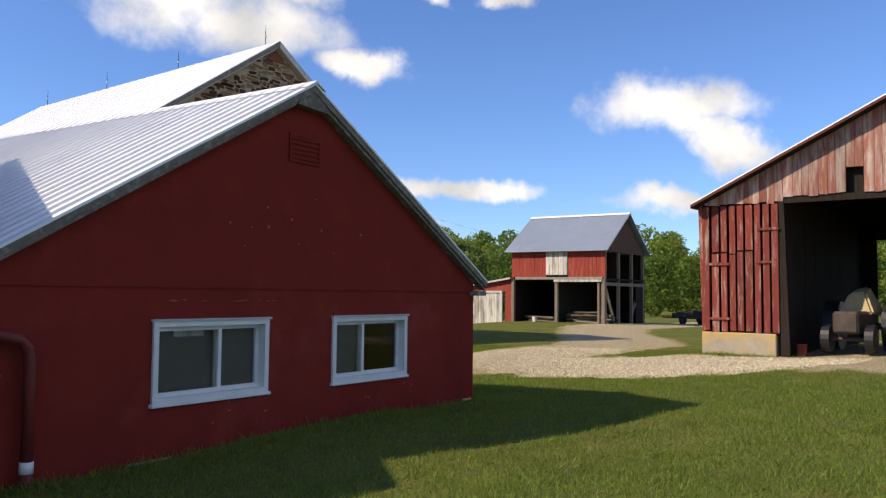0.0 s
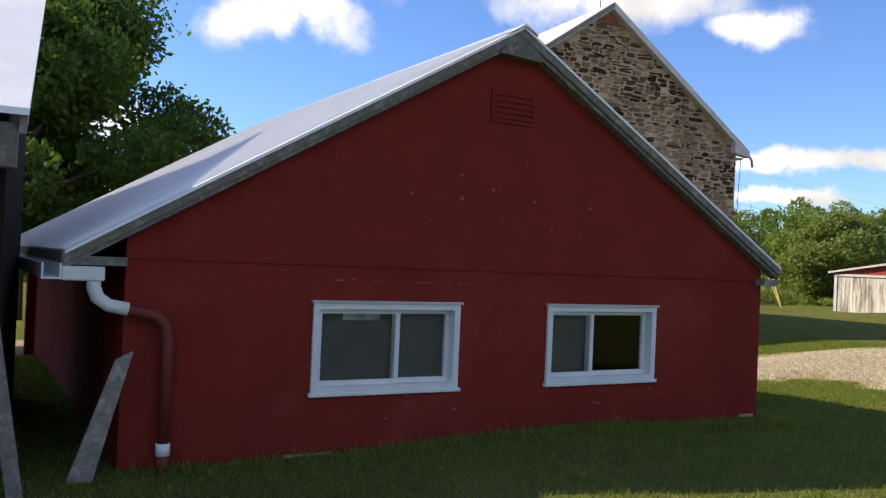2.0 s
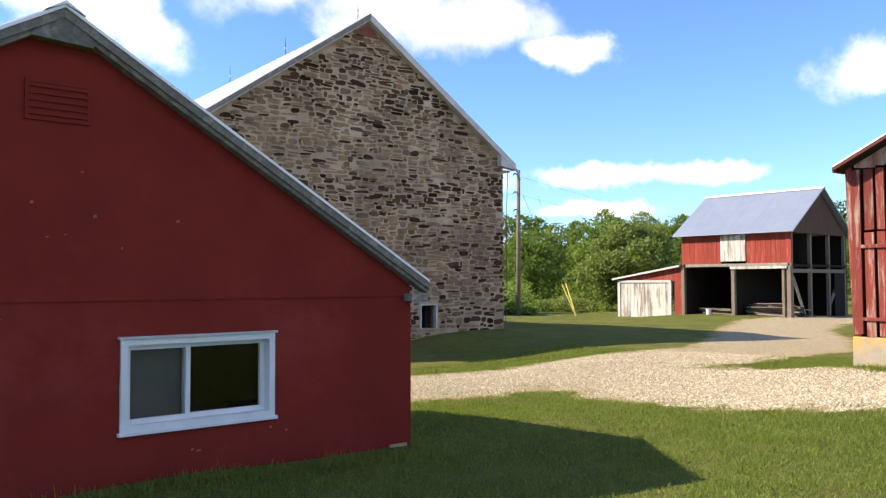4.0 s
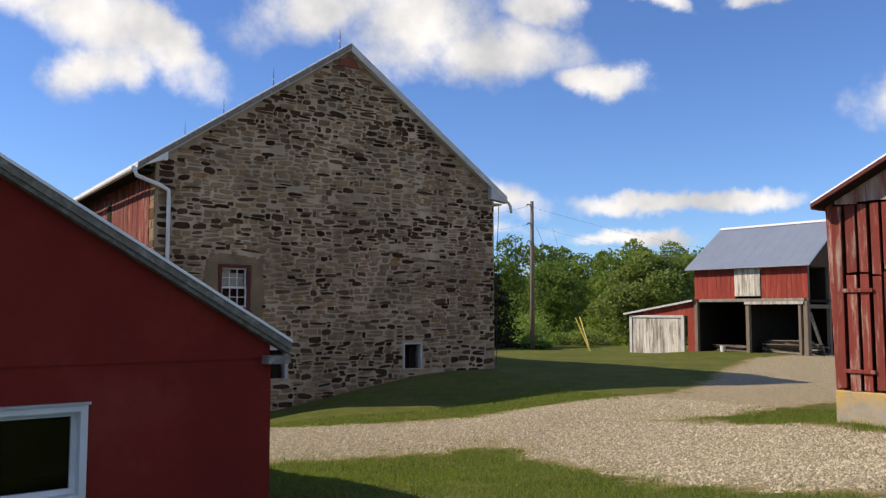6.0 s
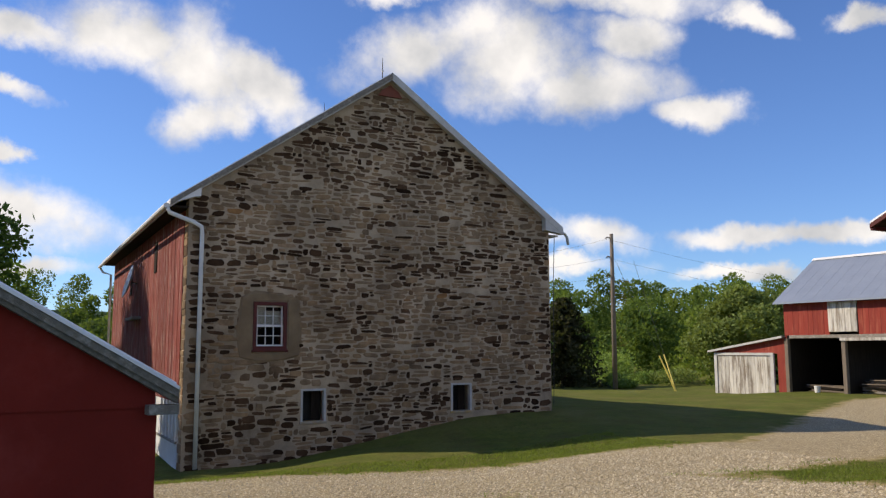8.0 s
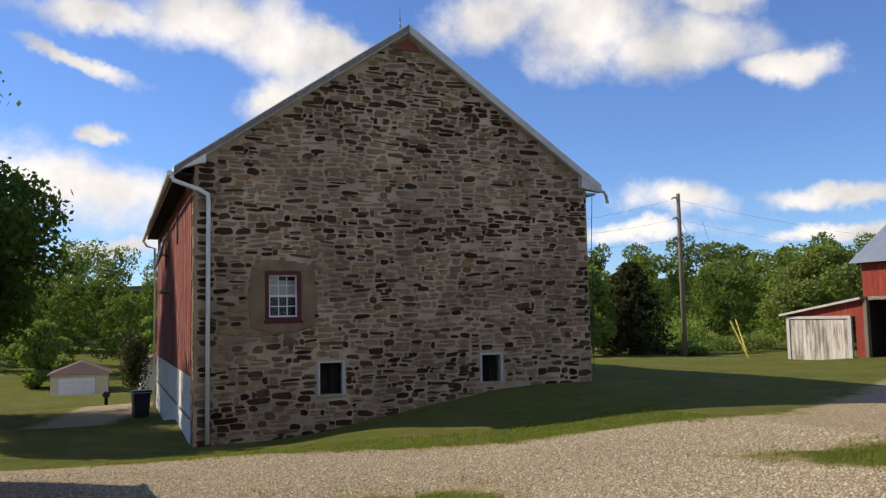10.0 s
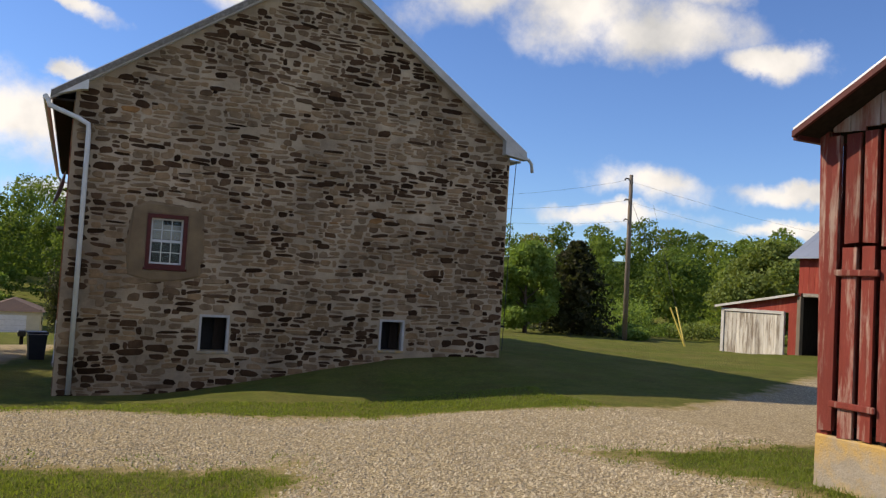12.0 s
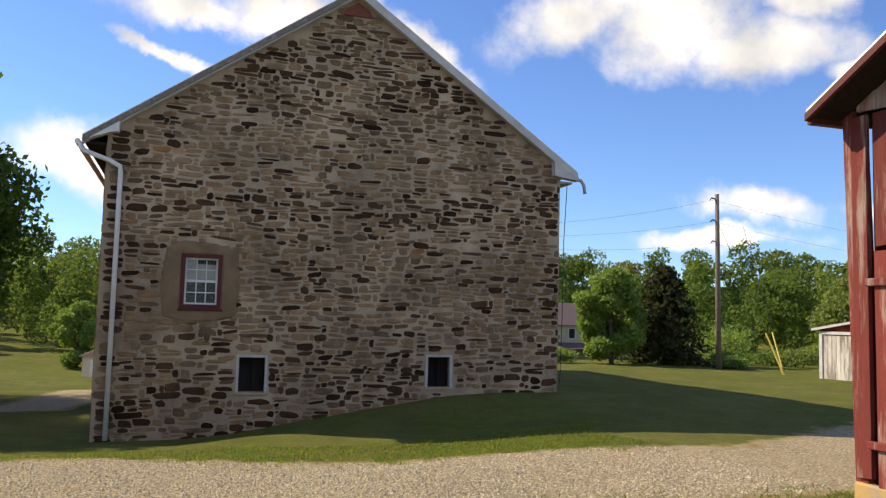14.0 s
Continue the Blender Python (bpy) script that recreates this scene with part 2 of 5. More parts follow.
M_TARP = mat("tan_canvas", (0.50, 0.38, 0.20), (0.38, 0.28, 0.15), 4, 0.85, 0.4)
M_YELLOW = mat("yellow_plastic_guard", (0.70, 0.55, 0.10), (0.6, 0.48, 0.1), 4, 0.5, 0.1)
M_CREAM = mat("cream_siding", (0.62, 0.56, 0.40), (0.55, 0.50, 0.36), 2, 0.7, 0.1)
M_SHINGLE = mat("brown_shingle", (0.16, 0.10, 0.075), (0.12, 0.08, 0.065), 6, 0.9, 0.4)
M_PLUMROOF = mat("plum_shingle", (0.17, 0.115, 0.12), (0.14, 0.10, 0.105), 6, 0.9, 0.4)
M_BARK = mat("brown_bark", (0.12, 0.09, 0.065), (0.07, 0.05, 0.04), 5, 0.95, 0.9, stretch=(4, 4, 0.8))
M_BRICKRED = mat("red_brick_infill", (0.23, 0.07, 0.045), (0.17, 0.055, 0.04), 6, 0.9, 0.4)


def leaf_mat(name, a, b, spread=0.35, scale=0.35, c=None, through_light=0.34):
    m = mat(name, a, b, scale, c=c, wear=0.15, rough=0.6, bump=0.0, vary="island", vary_amt=spread, fine=3.0, spec=0.12, coarse=0.75)
    nt = m.node_tree
    bs = nt.nodes["Principled BSDF"]
    tr = nt.nodes.new("ShaderNodeBsdfTranslucent")
    tr.inputs[0].default_value = (a[0] * 1.5, a[1] * 1.5, a[2] * 0.8, 1)
    ms = nt.nodes.new("ShaderNodeMixShader")
    ms.inputs[0].default_value = through_light
    nt.links.new(bs.outputs[0], ms.inputs[1])
    nt.links.new(tr.outputs[0], ms.inputs[2])
    nt.links.new(ms.outputs[0], nt.nodes["Material Output"].inputs[0])
    return m


M_LEAF = leaf_mat("maple_leaves", (0.075, 0.135, 0.03), (0.05, 0.10, 0.022))
M_LEAFB = leaf_mat("bright_leaves", (0.21, 0.30, 0.075), (0.15, 0.23, 0.055))


def woods_mat():
    """Woodland leaves: each crown's tone runs from deep green through olive to russet."""
    m = leaf_mat("woodland_leaves", (0.13, 0.185, 0.05), (0.085, 0.14, 0.036), 0.35, 0.25, through_light=0.42)
    nt = m.node_tree
    bs = nt.nodes["Principled BSDF"]
    old = bs.inputs["Base Color"].links[0].from_socket
    at = nt.nodes.new("ShaderNodeAttribute")
    at.attribute_name = "tone"
    ramp = nt.nodes.new("ShaderNodeValToRGB")
    e = ramp.color_ramp.elements
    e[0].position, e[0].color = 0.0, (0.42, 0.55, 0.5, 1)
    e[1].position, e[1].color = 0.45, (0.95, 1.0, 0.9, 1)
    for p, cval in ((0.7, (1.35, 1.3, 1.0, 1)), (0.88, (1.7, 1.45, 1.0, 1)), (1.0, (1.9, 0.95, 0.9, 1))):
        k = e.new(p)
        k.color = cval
    nt.links.new(at.outputs["Fac"], ramp.inputs[0])
    mx = nt.nodes.new("ShaderNodeMix")
    mx.data_type, mx.blend_type = "RGBA", "MULTIPLY"
    mx.inputs[0].default_value = 1
    nt.links.new(old, mx.inputs[6])
    nt.links.new(ramp.outputs[0], mx.inputs[7])
    nt.links.new(mx.outputs[2], bs.inputs["Base Color"])
    return m


M_WOODS = woods_mat()
M_SPRUCE = leaf_mat("spruce_needles", (0.05, 0.06, 0.026), (0.065, 0.055, 0.03), 0.35)
M_BUSH = leaf_mat("bush_leaves", (0.19, 0.235, 0.07), (0.13, 0.18, 0.05), 0.35)
M_BLADE = leaf_mat("grass_blades", (0.185, 0.235, 0.052), (0.095, 0.14, 0.028), 0.5, through_light=0.42)


def ground_mat():
    """Mown grass and gravel, told apart by the mesh's own layout of the drive."""
    m = bpy.data.materials.new("lawn_and_gravel")
    m.use_nodes = True
    nt = m.node_tree
    N, L = nt.nodes.new, nt.links.new
    bs = nt.nodes["Principled BSDF"]
    bs.inputs["Specular IOR Level"].default_value = 0.03
    co = N("ShaderNodeTexCoord").outputs["Object"]

    def noise_tex(s, d=6, r=0.6):
        n = N("ShaderNodeTexNoise")
        n.inputs["Scale"].default_value, n.inputs["Detail"].default_value, n.inputs["Roughness"].default_value = s, d, r
        L(co, n.inputs["Vector"])
        return n.outputs[0]

    def rng(x, lo, hi, tlo=0.0, thi=1.0):
        n = N("ShaderNodeMapRange")
        L(x, n.inputs[0])
        for i, v in zip((1, 2, 3, 4), (lo, hi, tlo, thi)):
            n.inputs[i].default_value = v
        return n.outputs[0]

    def mix(f, x, y, blend="MIX"):
        n = N("ShaderNodeMix")
        n.data_type, n.blend_type = "RGBA", blend
        for i, v in ((0, f), (6, x), (7, y)):
            if isinstance(v, (int, float)):
                n.inputs[i].default_value = v
            elif isinstance(v, tuple):
                n.inputs[i].default_value = (*v, 1)
            else:
                L(v, n.inputs[i])
        return n.outputs[2]

    def add(x, y, op="ADD"):
        n = N("ShaderNodeMath")
        n.operation = op
        for i, v in enumerate((x, y)):
            if isinstance(v, (int, float)):
                n.inputs[i].default_value = v
            else:
                L(v, n.inputs[i])
        return n.outputs[0]

    at = N("ShaderNodeAttribute")
    at.attribute_name = "drive"
    big, mid, fine, tiny = noise_tex(0.35, 4), noise_tex(2.2, 6), noise_tex(14, 5), noise_tex(70, 4)
    grass = mix(rng(mid, 0.3, 0.7), (0.09, 0.122, 0.021), (0.175, 0.195, 0.037))
    grass = mix(rng(big, 0.42, 0.66, 0, 0.7), grass, (0.24, 0.20, 0.075))
    grass = mix(rng(noise_tex(0.9, 7, 0.7), 0.47, 0.64, 0, 0.62), grass, (0.125, 0.095, 0.036))
    grass = mix(rng(fine, 0.35, 0.7, 0, 0.7), grass, (0.05, 0.08, 0.018))
    grass = mix(rng(tiny, 0.4, 0.75, 0, 0.5), grass, (0.22, 0.235, 0.075))
    vo = N("ShaderNodeTexVoronoi")
    vo.inputs["Scale"].default_value = 26
    L(co, vo.inputs["Vector"])
    sep = N("ShaderNodeSeparateColor")
    L(vo.outputs["Color"], sep.inputs[0])
    grav = mix(sep.outputs[0], (0.34, 0.27, 0.16), (0.70, 0.59, 0.39))
    grav = mix(rng(mid, 0.35, 0.7, 0, 0.5), grav, (0.55, 0.44, 0.26))
    grav = mix(rng(vo.outputs["Distance"], 0.35, 0.7, 0, 0.65), grav, (0.16, 0.13, 0.085))
    edge = add(at.outputs["Fac"], add(add(mid, 0.5, "SUBTRACT"), 1.0, "MULTIPLY"))
    edge = add(edge, add(add(fine, 0.5, "SUBTRACT"), 0.5, "MULTIPLY"))
    dry = mix(rng(edge, 0.22, 0.42), grass, (0.36, 0.285, 0.14))
    L(mix(rng(edge, 0.44, 0.56), dry, grav), bs.inputs["Base Color"])
    bs.inputs["Roughness"].default_value = 0.95
    bp = N("ShaderNodeBump")
    bp.inputs["Strength"].default_value, bp.inputs["Distance"].default_value = 0.9, 0.04
    h = add(fine, add(tiny, add(vo.outputs["Distance"], 0.6, "MULTIPLY"), "SUBTRACT"))
    L(h, bp.inputs["Height"])
    L(bp.outputs[0], bs.inputs["Normal"])
    return m


M_GROUND = ground_mat()
M_RAPE = mat("yellow_field", (0.50, 0.42, 0.03), (0.35, 0.36, 0.05), 0.3, 0.95, 0.0, fine=2.0)


# ---- building helpers ----
def link(name, bm, material, smooth=False):
    me = bpy.data.meshes.new(name)
    bm.normal_update()
    bm.to_mesh(me)
    bm.free()
    me.materials.append(material)
    if smooth:
        for p in me.polygons:
            p.use_smooth = True
    return new(name, me)


def part(name, bm, material, parent, label="", smooth=False):
    """Links bm as ONE mesh under parent; its points are in the parent's own space."""
    ob = link(name, bm, material, smooth)
    ob.parent = parent
    if label:
        ob["label"] = label
    return ob


def thing(name, m, label, category, group="", kind=""):
    ob = new(name)
    ob.empty_display_size = 0.2
    ob.matrix_world = m
    return tagged(ob, label, category, group, kind)


def box(x0, x1, y0, y1, z0, z1, bevel=0.0, bm=None):
    bm = bm or bmesh.new()
    vs = [bm.verts.new((x, y, z)) for x in (x0, x1) for y in (y0, y1) for z in (z0, z1)]
    fs = [bm.faces.new([vs[i] for i in q]) for q in ((0, 1, 3, 2), (4, 6, 7, 5), (0, 4, 5, 1), (2, 3, 7, 6), (0, 2, 6, 4), (1, 5, 7, 3))]
    if bevel:
        edges = list({e for f in fs for e in f.edges})
        bmesh.ops.bevel(bm, geom=edges, offset=bevel, segments=1, affect="EDGES", clamp_overlap=True)
    return bm


def prism(pts, axis, a0, a1, bm=None):
    """The polygon pts, in the plane across the axis, carried from a0 to a1 along it."""
    bm = bm or bmesh.new()

    def put(p, a):
        return {"x": (a, p[0], p[1]), "y": (p[0], a, p[1]), "z": (p[0], p[1], a)}[axis]

    lo, hi = [bm.verts.new(put(p, a0)) for p in pts], [bm.verts.new(put(p, a1)) for p in pts]
    bm.faces.new(lo)
    bm.faces.new(hi[::-1])
    for i in range(len(pts)):
        j = (i + 1) % len(pts)
        bm.faces.new((lo[i], hi[i], hi[j], lo[j]))
    bmesh.ops.recalc_face_normals(bm, faces=bm.faces)
    return bm


def tube(path, r, n=8, bm=None, taper=None):
    """A round pipe along the points of path."""
    bm = bm or bmesh.new()
    rings = []
    pts = [Vector(p) for p in path]
    for i, p in enumerate(pts):
        d = (pts[min(i + 1, len(pts) - 1)] - pts[max(i - 1, 0)]).normalized()
        up = Vector((0, 0, 1)) if abs(d.z) < 0.95 else Vector((1, 0, 0))
        s = d.cross(up).normalized()
        u = s.cross(d)
        rr = r if taper is None else taper[i]
        rings.append([bm.verts.new(p + (s * math.cos(k * 2 * math.pi / n) + u * math.sin(k * 2 * math.pi / n)) * rr) for k in range(n)])
    for a, b in zip(rings, rings[1:]):
        for k in range(n):
            bm.faces.new((a[k], a[(k + 1) % n], b[(k + 1) % n], b[k]))
    bm.faces.new(rings[0][::-1])
    bm.faces.new(rings[-1])
    bmesh.ops.recalc_face_normals(bm, faces=bm.faces)
    return bm


def beam(p, q, w, d, bm=None):
    """A squared timber from p to q, w across and d deep."""
    p, q = Vector(p), Vector(q)
    bm = bm or bmesh.new()
    z = (q - p).normalized()
    x = z.cross(Vector((0, 0, 1)) if abs(z.z) < 0.9 else Vector((0, 1, 0))).normalized()
    y = z.cross(x)
    lo = [bm.verts.new(p + x * a * w / 2 + y * b * d / 2) for a, b in ((-1, -1), (1, -1), (1, 1), (-1, 1))]
    hi = [bm.verts.new(q + x * a * w / 2 + y * b * d / 2) for a, b in ((-1, -1), (1, -1), (1, 1), (-1, 1))]
    bm.faces.new(lo)
    bm.faces.new(hi[::-1])
    for i in range(4):
        j = (i + 1) % 4
        bm.faces.new((lo[i], hi[i], hi[j], lo[j]))
    bmesh.ops.recalc_face_normals(bm, faces=bm.faces)
    return bm


def gable_wall(u0, u1, bottom, top, holes, v0, v1, extra=()):
    """An upright wall from u0 to u1 with rectangular holes (u, u, z, z); top(u) is its upper edge."""
    bm = bmesh.new()
    us = sorted({u0, u1, *extra, *(h[0] for h in holes), *(h[1] for h in holes)})
    for a, b in zip(us, us[1:]):
        m = (a + b) / 2
        z = bottom
        for h in sorted((h for h in holes if h[0] < m < h[1]), key=lambda h: h[2]):
            prism([(a, z), (b, z), (b, h[2]), (a, h[2])], "y", v0, v1, bm)
            z = h[3]
        prism([(a, z), (b, z), (b, top(b)), (a, top(a))], "y", v0, v1, bm)
    bmesh.ops.remove_doubles(bm, verts=bm.verts, dist=0.0005)
    return bm


def from_arrays(name, verts, faces, material):
    me = bpy.data.meshes.new(name)
    me.from_pydata(verts, [], faces)
    me.materials.append(material)
    return me


def leaf_quads(centres, sizes, rng, flat=0.0):
    """Small bent leaf sprays, each of two triangles, at the given places and sizes, in chance directions."""
    n = len(centres)
    a = rng.normal(size=(n, 3))
    a /= np.linalg.norm(a, axis=1)[:, None]
    b = rng.normal(size=(n, 3))
    b[:, 2] *= 1 - flat
    b -= a * (a * b).sum(1)[:, None]
    b /= np.linalg.norm(b, axis=1)[:, None]
    s = sizes[:, None]
    v = np.stack([centres - a * s, centres - b * s * 0.6 + a * s * 0.1, centres + a * s, centres + b * s * 0.55 - a * s * 0.15], 1).reshape(-1, 3)
    f = np.arange(n * 4).reshape(n, 4)
    return v, f


# ---- ground ----
LAND = [(-22, -24, -.17), (-19, -24, -.08), (-15.2, -24, .2), (-11, -23, .28), (-6, -21.6, .25), (-22, -32, -.1), (0, -15.4, 0), (2, -20, .1),
        (-11.4, -15.8, -.16), (-18.8, -16.2, -.2), (-15, -19, -.12), (-7.6, -11.3, -.5), (-.2, -13.5, -.2), (-1.6, -11.5, -.27), (-4, -6, -.68),
        (3.9, 0, -.12), (-8.1, -.2, -1.27), (-9, 13.9, -1.85), (-10.5, 32.7, -3.3), (-13, 64, -4.9), (-40, 10, -2), (27.2, 24.9, -1.0),
        (26.7, 18, -.95), (23.2, 10.2, -.48), (23, 4, -.2), (10.6, -6.4, -.3), (12, 12, -.35), (45, 0, -.5), (55, 45, -3), (10, 70, -4.5), (0, -50, .3)]
LANDA = np.array(LAND)


def land(x, y):
    """Height of the ground."""
    d2 = (LANDA[:, 0] - x) ** 2 + (LANDA[:, 1] - y) ** 2
    w = 1 / (d2 + 1.5) ** 1.6
    return float((w * LANDA[:, 2]).sum() / w.sum())


# drive: main track, its branch to the wagon shed, and the far lane, as (x, y, half width)
TRACKS = [[(-60, -6, 2.2), (-20, -6.5, 1.9), (-11, -8.1, 2.2), (-6, -9.2, 2.4), (-1, -10.3, 2.2), (4, -10.8, 2.0), (9, -8.2, 2.0), (14, -5.0, 1.8), (20, -2.2, 2.2), (30, -2.5, 2.5), (45, -1, 2.0)],
          [(-3.6, -11.5, 1.6), (-3.5, -14.3, 2.45), (-3.9, -17.5, 2.9), (-3.2, -21, 3.3), (0.5, -20.5, 3.0), (8, -20.4, 2.7), (14, -20, 2.5)],
          [(-60, 26, 2), (-30, 27, 2.2), (-14, 28, 2.2), (-9, 24, 1.6), (-12, 10, 1.0)], [(-30, 46, 2), (-14, 50, 2.2), (-13.5, 62, 2.6)]]


def drive(x, y):
    """1 within the gravel, 0 on the grass, sliding across the edge."""
    best = -9.0
    for tr in TRACKS:
        for (ax, ay, aw), (bx, by, bw) in zip(tr, tr[1:]):
            dx, dy = bx - ax, by - ay
            k = min(1, max(0, ((x - ax) * dx + (y - ay) * dy) / (dx * dx + dy * dy)))
            best = max(best, aw + (bw - aw) * k - math.hypot(x - ax - dx * k, y - ay - dy * k))
    return min(1.0, max(0.0, 0.5 + best / 1.5))


def axis_steps(lo, hi, fine0, fine1, step):
    out = list(np.arange(fine0, fine1 + 1e-6, step))
    s, v = step, fine1
    while v < hi:
        s *= 1.25
        v += s
        out.append(min(v, hi))
    s, v = step, fine0
    while v > lo:
        s *= 1.25
        v -= s
        out.insert(0, max(v, lo))
    return out


def build_ground():
    xs, ys = axis_steps(-1500, 1500, -25, 16, 0.3), axis_steps(-1500, 1500, -28, 12, 0.3)
    verts, fac = [], []
    for y in ys:
        for x in xs:
            z = land(x, y)
            r = math.hypot(x, y)
            z += 0.02 * noise.noise((x * 0.9, y * 0.9, 0)) + 0.05 * noise.noise((x * 0.25, y * 0.25, 3))
            if r > 110:
                z += min(14, (r - 110) * 0.05) if y > -30 else 0
            verts.append((x, y, z))
            fac.append(drive(x, y))
    nx = len(xs)
    faces = [(j * nx + i, j * nx + i + 1, (j + 1) * nx + i + 1, (j + 1) * nx + i) for j in range(len(ys) - 1) for i in range(nx - 1)]
    me = from_arrays("ground", verts, faces, M_GROUND)
    att = me.attributes.new("drive", "FLOAT", "POINT")
    att.data.foreach_set("value", fac)
    for p in me.polygons:
        p.use_smooth = True
    tagged(new("ground", me), "mown green lawn crossed by a pale gravel drive", "ground", kind="structure")


build_ground()


def window_panes(parent, x0, x1, z0, z1, cols, rows, y, bar=0.022, label="white glazing bars"):
    """One sash: a frame with bars, and each pane of glass a piece of its own."""
    fr = 0.045
    bm = bmesh.new()
    box(x0, x1, y, y + 0.04, z0, z0 + fr, bm=bm)
    box(x0, x1, y, y + 0.04, z1 - fr, z1, bm=bm)
    box(x0, x0 + fr, y, y + 0.04, z0 + fr, z1 - fr, bm=bm)
    box(x1 - fr, x1, y, y + 0.04, z0 + fr, z1 - fr, bm=bm)
    w, h = (x1 - x0 - 2 * fr) / cols, (z1 - z0 - 2 * fr) / rows
    for i in range(1, cols):
        box(x0 + fr + w * i - bar / 2, x0 + fr + w * i + bar / 2, y + 0.005, y + 0.035, z0 + fr, z1 - fr, bm=bm)
    for i in range(1, rows):
        box(x0 + fr, x1 - fr, y + 0.007, y + 0.033, z0 + fr + h * i - bar / 2, z0 + fr + h * i + bar / 2, bm=bm)
    sash = part("sash", bm, M_WHITE, parent, label)
    for i in range(cols):
        for j in range(rows):
            g = part("pane", box(x0 + fr + w * i + bar / 2, x0 + fr + w * (i + 1) - bar / 2, y + 0.017, y + 0.021, z0 + fr + h * j + bar / 2, z0 + fr + h * (j + 1) - bar / 2), M_GLASS, sash)
            g.visible_shadow = False
    return sash


def frame_bm(x0, x1, z0, z1, y0, y1, t, sill=True):
    bm = bmesh.new()
    box(x0, x0 + t, y0, y1, z0, z1, bm=bm)
    box(x1 - t, x1, y0, y1, z0, z1, bm=bm)
    box(x0 + t, x1 - t, y0, y1, z1 - t, z1, bm=bm)
    if sill:
        box(x0 + t, x1 - t, y0, y1, z0, z0 + t, bm=bm)
    return bm


# ---- stone bank barn ----
BX0, BX1, BRX, BRZ, BS, BLEN = -8.3, 3.9, -2.18, 10.76, 0.697, 17.9


def barn_top(u):
    return BRZ - 0.22 - BS * abs(u - BRX)


barn = thing("stone_barn", Matrix(), "large fieldstone bank barn with metal roof and red plank side", "barn")
B_HOLES = [(-6.42, -5.43, 1.98, 3.35), (-4.97, -4.20, -0.11, 0.84), (0.0, 0.752, 0.015, 0.90)]
gable = part("gable_wall", gable_wall(BX0, BX1, -2.6, barn_top, B_HOLES, 0.0, 0.5, (BRX,)), M_MORTAR, barn, "rubble stone gable wall with pale lime mortar")
part("back_wall", gable_wall(BX0, BX1, -4.0, barn_top, [], BLEN - 0.5, BLEN, (BRX,)), M_MORTAR, barn)
part("side_wall", box(BX1 - 0.5, BX1 - 0.02, 0.5, BLEN - 0.5, -2.6, 6.2), M_MORTAR, barn)
part("upper_floor", box(BX0 + 0.5, BX1 - 0.5, 0.5, BLEN - 0.5, 1.1, 1.3), M_DARKWOOD_SHADE, barn)
# near-black sheet in place of the barn's unlit depth
part("interior_lining", box(BX0 + 0.6, BX1 - 0.6, 3.2, 3.3, -2.4, 6.0), M_ROOMSHADE, barn)


def pitched_slab(rx, rz, slope, x_out, y0, y1, t):
    """One plane of a pitched roof from the ridge down to x_out."""
    xo = x_out - rx
    zo = rz - slope * abs(xo)
    return prism([(rx, rz), (x_out, zo), (x_out, zo - t), (rx, rz - t)], "y", y0, y1)


def roof_ribs(rx, rz, slope, x_out, y0, y1, step, h=0.022):
    """Standing seams that run down the slope."""
    bm = bmesh.new()
    y = y0 + step / 2
    zo = rz - slope * abs(x_out - rx)
    while y < y1:
        pr = [(y - 0.018, 0), (y, h), (y + 0.018, 0)]
        lo = [bm.verts.new((rx, a, rz + 0.001 + b)) for a, b in pr]
        hi = [bm.verts.new((x_out, a, zo + 0.001 + b)) for a, b in pr]
        bm.faces.new((lo[0], lo[1], hi[1], hi[0]))
        bm.faces.new((lo[1], lo[2], hi[2], hi[1]))
        bm.faces.new(hi)
        y += step
    return bm


for sgn, xo in ((-1, -8.85), (1, 4.35)):
    rf = part("roof_slope", pitched_slab(BRX, BRZ, BS, xo, -0.22, BLEN + 0.2, 0.07), M_ROOF, barn, "pale standing-seam metal roof")
    part("seam", roof_ribs(BRX, BRZ, BS, xo, -0.2, BLEN + 0.2, 0.6), M_ROOF, rf)
    z_o = BRZ - BS * abs(xo - BRX)
    deep = 0.18 if sgn < 0 else 0.27
    rake = prism([(BRX, BRZ - 0.03), (xo, z_o - 0.03), (xo, z_o - deep), (BRX, BRZ - deep - 0.02)], "y", -0.25, -0.2)
    part("rake_board", rake, M_GREYWOOD if sgn < 0 else M_TRIM, barn, "weathered grey rake board" if sgn < 0 else "pale grey painted rake board")
    part("soffit", prism([(BRX, BRZ - 0.19), (xo, z_o - 0.17), (xo, z_o - 0.22), (BRX, BRZ - 0.25)], "y", -0.2, 0.0), M_TRIM, barn)
# boxed eave ends
part("eave_return", prism([(-8.85, 5.98), (-8.85, 6.06), (-8.03, 6.60), (-8.03, 6.24), (-8.2, 6.22)], "y", -0.24, 0.02), M_WHITE, barn, "white boxed eave end")
part("eave_return", prism([(4.38, 5.94), (4.38, 6.04), (3.62, 6.56), (3.62, 6.05), (3.8, 6.02)], "y", -0.24, 0.02), M_TRIM, barn, "pale grey boxed eave end")
part("eave_soffit", box(-8.8, BX0, 0.02, BLEN, 5.92, 5.98), M_DARKWOOD_SHADE, barn)
part("eave_soffit", box(BX1, 4.3, 0.02, BLEN, 5.88, 5.94), M_TRIM, barn)
part("louvre", prism([(BRX - 0.42, 10.0), (BRX + 0.42, 10.0), (BRX + 0.30, 10.18), (BRX, 10.38), (BRX - 0.30, 10.18)], "y", -0.05, 0.02), M_BRICKRED, barn, "rusty red patch under the gable peak")
